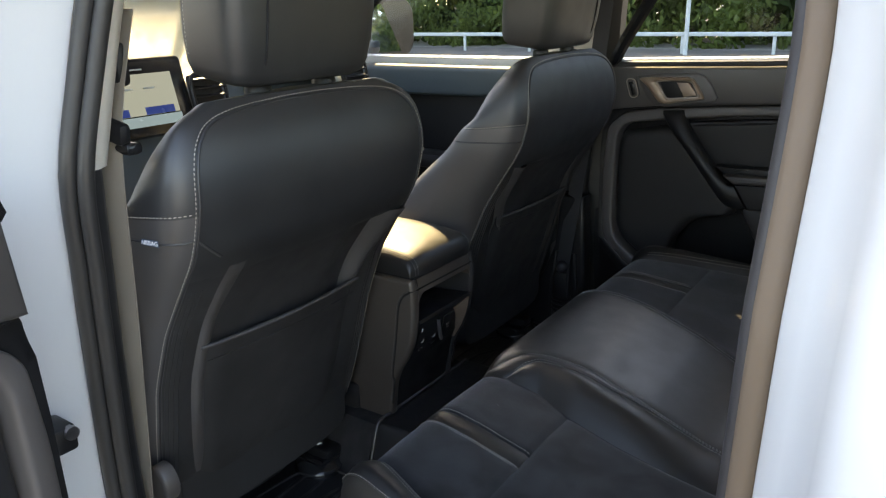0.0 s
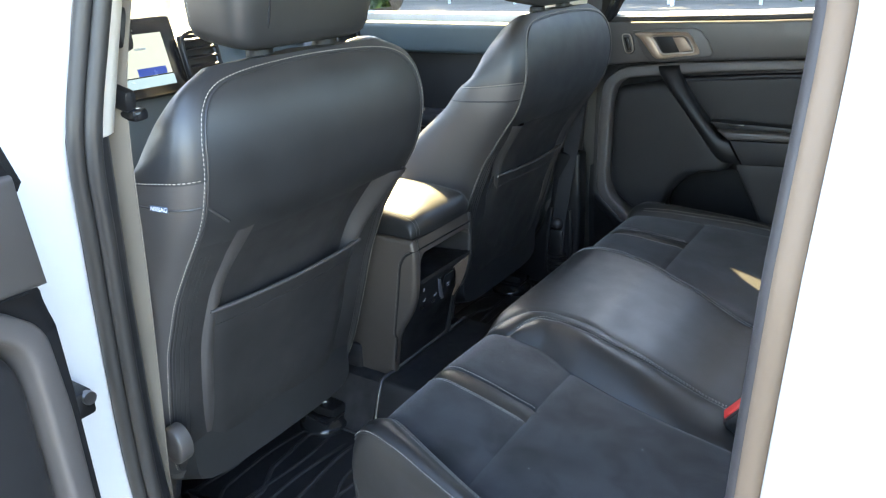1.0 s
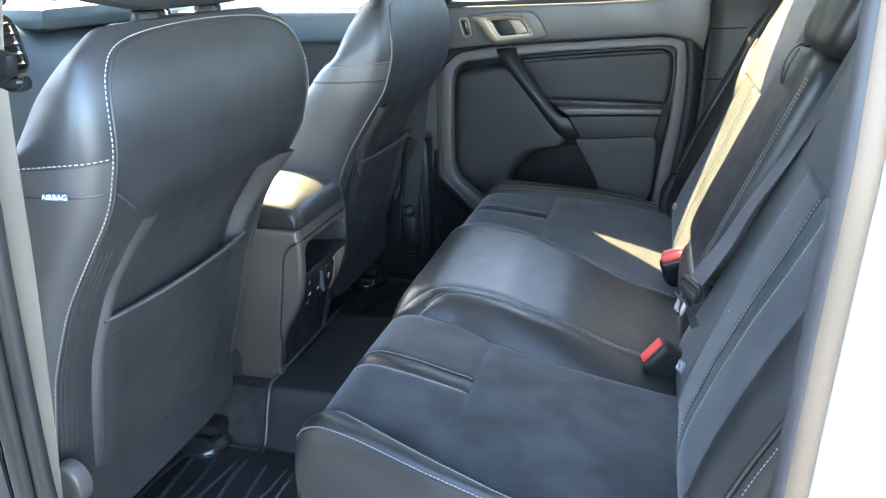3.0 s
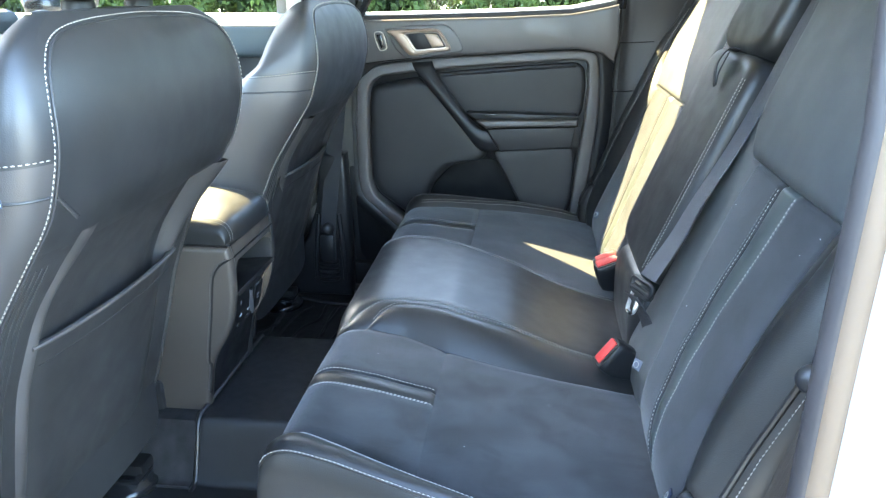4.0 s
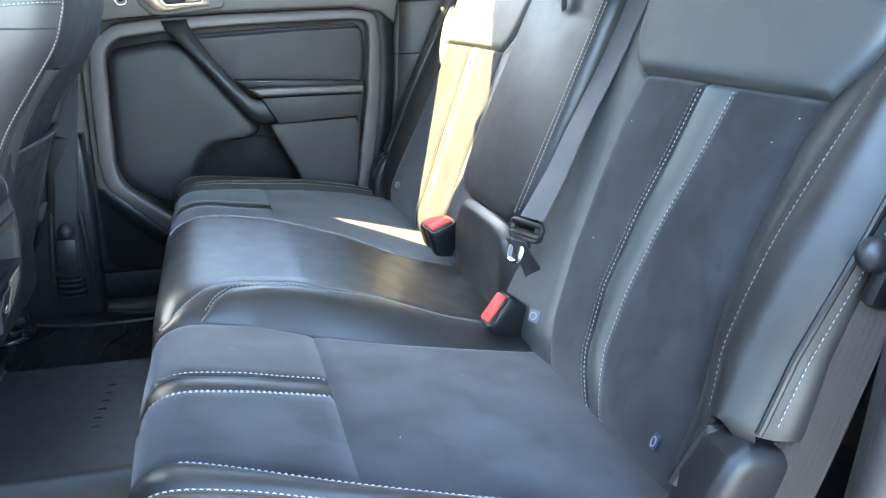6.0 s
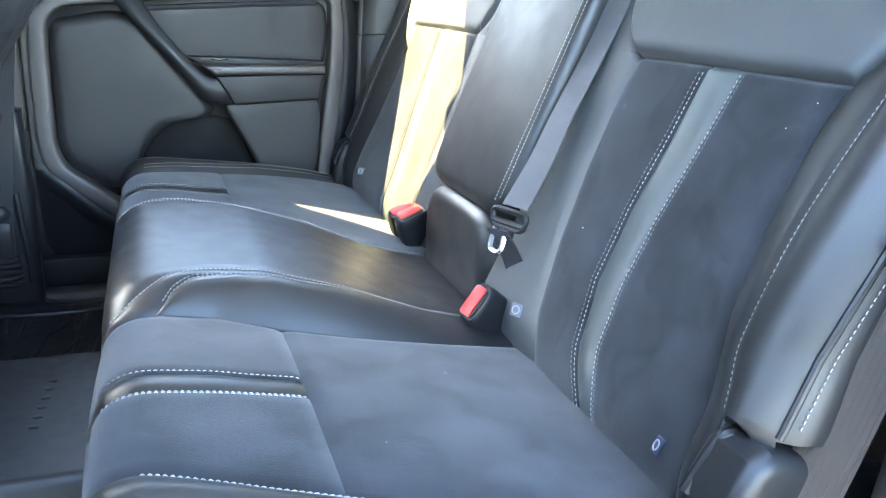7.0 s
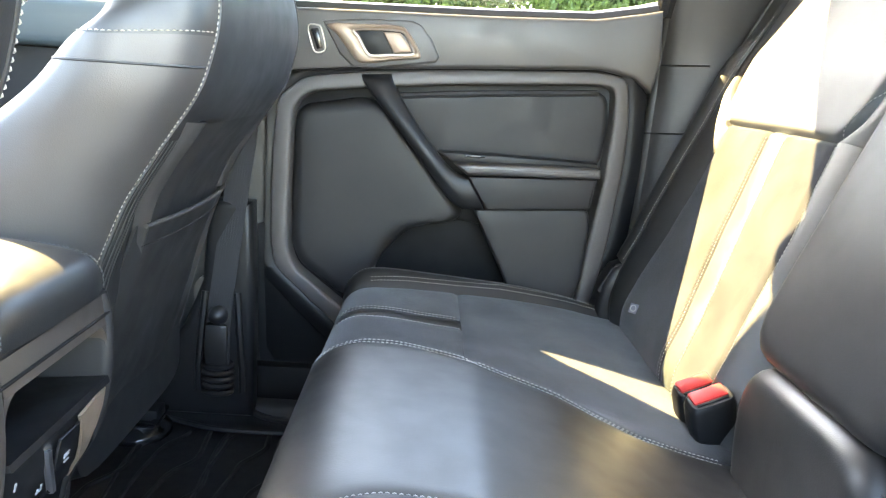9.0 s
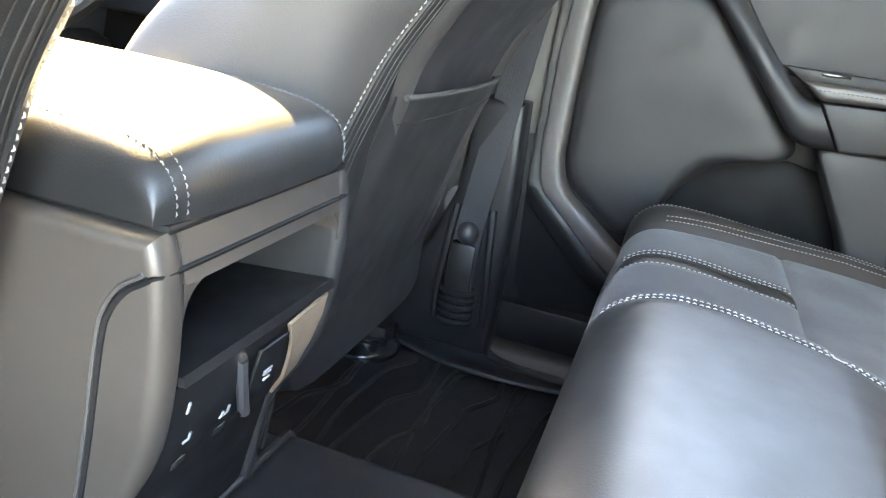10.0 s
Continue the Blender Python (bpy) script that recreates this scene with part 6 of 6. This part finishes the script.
# ---- front belts on the pillars ----
for s in (-1, 1):
    b = thing("front_seat_belt", (-0.44, s * 0.70, 0.75), "grey ribbed seat belt running down the door pillar, toned taupe as lit" if s < 0 else "dark seat belt running down the door pillar into a ribbed boot", "seat belt", "front seat belts")
    if s < 0:
        path = smooth_line([(-0.432, -0.655, 1.64), (-0.436, -0.685, 1.53), (-0.436, -0.700, 1.44), (-0.455, -0.700, 1.25), (-0.48, -0.700, 1.05), (-0.50, -0.700, 0.90), (-0.51, -0.700, 0.74)], 50)
    else:
        path = smooth_line([(-0.34, 0.655, 1.64), (-0.372, 0.668, 1.40), (-0.396, 0.660, 1.22), (-0.412, 0.648, 1.08), (-0.425, 0.636, 0.96), (-0.430, 0.632, 0.90), (-0.434, 0.632, 0.78)], 50)
    wd = (0.95, -s * 0.22, 0)
    web = part("webbing", webbing(path, [wd] * len(path), 0.047, 0.0016), WEBBING if s < 0 else WEB_BLACK, b)
    bm = bmesh.new()
    for u in np.linspace(-0.42, 0.42, 9):
        tube([p + Vector(wd).normalized() * 0.047 * u + Vector((0.22, -s * 0.95, 0)) * 0.0012 for p in path[::3]], 0.0009, 5, into=bm)
    part("ribs", bm, WEBBING if s < 0 else WEB_BLACK, web, kind="stuff")
    ring = part("guide", rbox((-0.430, s * 0.690, 1.497), (0.062, 0.018, 0.030), 0.008, (0, 12, 0)), PLASTIC_DARK, b, "black belt guide")
    part("guide_slot", rbox((-0.425, s * 0.682, 1.474), (0.056, 0.024, 0.016), 0.006), GLOSS_BLACK, ring)
    part("upper_guide", rbox((-0.432, s * 0.668, 1.575), (0.030, 0.020, 0.055), 0.008), PLASTIC_DARK, b)
    bx, by = -0.430, 0.626
    if s < 0:
        continue
    boot = bmesh.new()
    bmesh.ops.create_uvsphere(boot, u_segments=20, v_segments=12, radius=0.018)
    bmesh.ops.transform(boot, matrix=pose(bx, s * by, 0.912), verts=boot.verts)
    part("stopper", boot, PLASTIC, b, "round black belt stop")
    bm = rbox((bx - 0.004, s * (by + 0.008), 0.845), (0.044, 0.026, 0.10), 0.008)
    for k in range(5):
        tube([(bx - 0.004 + 0.025 * math.cos(a), s * (by + 0.010) + 0.016 * math.sin(a), 0.760 + 0.013 * k) for a in np.linspace(0, 2 * math.pi, 20, endpoint=False)], 0.006, 8, into=bm, close=True)
    part("boot", bm, PLASTIC_DARK, b, "ribbed rubber boot")
    foot = [(-0.372, 0.70), (-0.372, 0.96), (-0.378, 1.12), (-0.455, 1.12), (-0.468, 0.97), (-0.500, 0.885), (-0.56, 0.80), (-0.62, 0.745), (-0.62, 0.70)]
    part("housing", prism(foot, "y", s * (by + 0.022), s * (by + 0.075), 0.014, seg=4), PLASTIC_DARK, b, "black flared trim at the foot of the belt")
    for dx_ in (-0.042, 0.040):
        part("channel_rail", tube(smooth_line([(bx + dx_, s * (by + 0.020), 0.755), (bx + dx_, s * (by + 0.016), 0.80), (bx + dx_ * 0.85, s * (by + 0.016), 0.88), (bx + dx_ * 0.7, s * (by + 0.022), 0.95)], 16), 0.007, 8), PLASTIC_DARK, b)

# ---- dashboard ----
dash = thing("dashboard", (-1.40, 0, 0.9), "dark blue-grey soft dashboard with a lit centre screen", "dashboard")
drows = []
for x, z in ((-1.18, 1.08), (-1.16, 1.18), (-1.175, 1.28), (-1.20, 1.36), (-1.225, 1.42), (-1.26, 1.448), (-1.32, 1.458), (-1.45, 1.455), (-1.66, 1.40)):
    drows.append([(x - 0.05 * (y / 0.72) ** 2, y, z - 0.03 * abs(y / 0.72) ** 3 + (0.02 if abs(y) < 0.2 and z > 1.35 else 0)) for y in np.linspace(-0.74, 0.74, 60)])
part("dash_pad", sheet(drows, thick=0.02), DASH_TOP, dash, "soft grained dash skin", 50)
part("dash_lower", rbox((-1.30, 0, 1.03), (0.26, 1.46, 0.14), 0.04), PLASTIC_DARK, dash)
sm = pose(-1.190, -0.150, 1.440, 0, -14, 0)


def on_screen(y, z, sy, sz, depth, off, bevel=0.0):
    one = rbox((0, 0, 0), (depth, sy, sz), bevel)
    bmesh.ops.transform(one, matrix=sm @ pose(off, y, z), verts=one.verts)
    return one


hood = part("screen_housing", on_screen(0, 0.0, 0.290, 0.190, 0.05, -0.012, 0.012), GLOSS_BLACK, dash, "gloss black screen surround")
part("screen", on_screen(-0.01, 0.006, 0.220, 0.098, 0.004, 0.014), SCREEN, hood, "lit display")
part("screen_bar", on_screen(-0.01, -0.058, 0.225, 0.024, 0.004, 0.0145), SCREEN_PALE, hood, "pale blue lit bar")
for y, w in ((-0.07, 0.06), (0.045, 0.08)):
    part("screen_tile", on_screen(y, -0.034, w, 0.018, 0.002, 0.0165), SCREEN_BLUE, hood, "blue lit tile")
for y, z, w in ((0.0, 0.065, 0.05), (-0.03, 0.02, 0.03), (0.03, 0.02, 0.03)):
    part("screen_text", on_screen(y, z, w, 0.004, 0.001, 0.0165), GALV, hood, "faint line of writing")
for yv in (0.045, 0.62, -0.345):
    vm = pose(-1.180, yv, 1.425, 0, -12, 0)
    fr2 = smooth_line([vm @ Vector((0.02, 0.052 * math.cos(a) * (abs(math.cos(a)) ** 4 + abs(math.sin(a)) ** 4) ** -0.25, 0.062 * math.sin(a) * (abs(math.cos(a)) ** 4 + abs(math.sin(a)) ** 4) ** -0.25)) for a in np.linspace(0, 2 * math.pi, 24, endpoint=False)], 48, True)
    v = part("air_vent", tube(fr2, 0.005, 8, close=True), PLASTIC_DARK, dash, "black air vent")
    one = rbox((0, 0, 0), (0.02, 0.10, 0.12), 0.01)
    bmesh.ops.transform(one, matrix=vm @ pose(0.004, 0, 0), verts=one.verts)
    part("vent_well", one, PLASTIC_DARK, v)
    for k in range(5):
        one = rbox((0, 0, 0), (0.018, 0.096, 0.004), 0.001, (0, 25, 0))
        bmesh.ops.transform(one, matrix=vm @ pose(0.018, 0, -0.044 + 0.022 * k), verts=one.verts)
        part("slat", one, PLASTIC_DARK, v)
# driver's hood on the dash and steering wheel on the far side
part("instrument_hood", rbox((-1.28, 0.40, 1.47), (0.16, 0.36, 0.06), 0.025), DASH_TOP, dash)
wheel_c = pose(-1.02, 0.41, 1.27, 0, -62, 0)
steer = thing("steering_wheel", (-1.02, 0.41, 1.27), "black leather steering wheel", "steering wheel")
part("rim", tube([wheel_c @ Vector((0.185 * math.cos(a), 0.185 * math.sin(a), 0)) for a in np.linspace(0, 2 * math.pi, 48, endpoint=False)], 0.015, 10, close=True), LEATHER, steer)
one = rbox((0, 0, 0), (0.16, 0.18, 0.05), 0.03, seg=4)
bmesh.ops.transform(one, matrix=wheel_c, verts=one.verts)
part("hub", one, PLASTIC, steer)
for a in (0, 180, 270):
    one = rbox((0.12, 0, 0), (0.13, 0.03, 0.02), 0.006)
    bmesh.ops.transform(one, matrix=wheel_c @ pose(0, 0, 0, 0, 0, a + 90), verts=one.verts)
    part("spoke", one, PLASTIC, steer)
part("column", tube([(-1.05, 0.41, 1.26), (-1.28, 0.41, 1.16)], 0.04, 12), PLASTIC_DARK, steer)

# ---- outside ----
rail = thing("guard_rail", (-8, 23.0, 0), "pale galvanised guard rail along the edge of the car park", "guard rail")
part("beam", rbox((-8, 23.0, 0.60), (90, 0.05, 0.13), 0.02), GALV, rail)
for k in range(33):
    part("post", rbox((-53.3 + 2.72 * k, 23.06, 0.31), (0.10, 0.06, 0.62), 0.01), GALV, rail)
lamp = thing("lamp_post", (-6.75, 22.4, 0), "slim grey steel lamp post by the guard rail", "lamp post")
part("pole", tube([(-6.75, 22.4, 0), (-6.75, 22.4, 3.5), (-6.75, 22.4, 7.0)], 0.065, 10), GALV, lamp)
part("head", rbox((-6.75, 21.9, 7.0), (0.25, 1.1, 0.10), 0.03), GALV, lamp)


def leaves(count, where, size, material, seed):
    rnd = random.Random(seed)
    verts, faces = [], []
    for _ in range(count):
        c = Vector(where(rnd))
        q = Euler((rnd.uniform(0, 6.28), rnd.uniform(0, 6.28), rnd.uniform(0, 6.28))).to_matrix()
        k, r = len(verts), size * rnd.uniform(0.5, 1.3)
        for v in ((-0.5, 0, 0), (0, -0.28, 0.08), (0.6, 0, 0), (0, 0.28, 0.08)):
            verts.append(tuple(c + q @ Vector(v) * r))
        faces.append((k, k + 1, k + 2, k + 3))
    me = bpy.data.meshes.new("leaves")
    me.from_pydata(verts, [], faces)
    me.materials.append(material)
    return me


def clumps(x0, x1, y0, y1, h, n, seed):
    rnd = random.Random(seed)
    cs = [(rnd.uniform(x0, x1), rnd.uniform(y0, y1), rnd.uniform(0.1, h) , rnd.uniform(0.5, 1.5)) for _ in range(n)]

    def where(r):
        x, y, z, s = cs[r.randrange(n)]
        a, b = r.uniform(0, 6.28), r.uniform(-1, 1)
        k = s * r.uniform(0.55, 1.05)
        w = math.sqrt(1 - b * b)
        return (x + k * w * math.cos(a), y + k * w * math.sin(a), max(0.05, z + 0.8 * k * b))
    return where


hedge = new("hedge_row", leaves(60000, clumps(-46, 22, 25.5, 30, 5.5, 520, 3), 0.27, LEAF, 5))
tagged(hedge, "dense green hedge and shrubs behind the guard rail", "hedge", kind="stuff")
# Inner layer takes the dark leaf colour to stand for the hedge's own shade.
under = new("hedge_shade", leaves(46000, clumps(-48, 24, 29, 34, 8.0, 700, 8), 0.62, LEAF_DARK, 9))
tagged(under, "inner foliage of the hedge, coloured dark as in shade", "hedge", kind="stuff")
rnd = random.Random(21)
for k in range(11):
    x, y = -58 + 8.0 * k + rnd.uniform(-2, 2), 35 + rnd.uniform(-2, 2)
    tr_ = thing("tree", (x, y, 0), "tall green broadleaf tree behind the hedge", "tree", "trees")
    bm = tube([(x, y, -0.2), (x + 0.1, y, 4.5), (x - 0.1, y + 0.2, 12.5)], 0.32, 8)
    for j in range(8):
        a = j * 1.05
        tube([(x, y, 5.0 + 0.9 * j), (x + 2.0 * math.cos(a), y + 2.0 * math.sin(a), 7.0 + 0.9 * j), (x + 3.6 * math.cos(a), y + 3.6 * math.sin(a), 8.6 + 0.9 * j)], 0.11, 6, into=bm)
    part("trunk", bm, BARK, tr_)
    cl = clumps(x - 4.2, x + 4.2, y - 3.6, y + 3.6, 13.5, 70, 100 + k)
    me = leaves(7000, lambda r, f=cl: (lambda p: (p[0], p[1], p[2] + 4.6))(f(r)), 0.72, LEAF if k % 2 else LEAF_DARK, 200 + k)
    ob = new("crown", me)
    ob.parent = tr_
    ob.matrix_parent_inverse = tr_.matrix_basis.inverted()
    tagged(ob, kind="stuff")
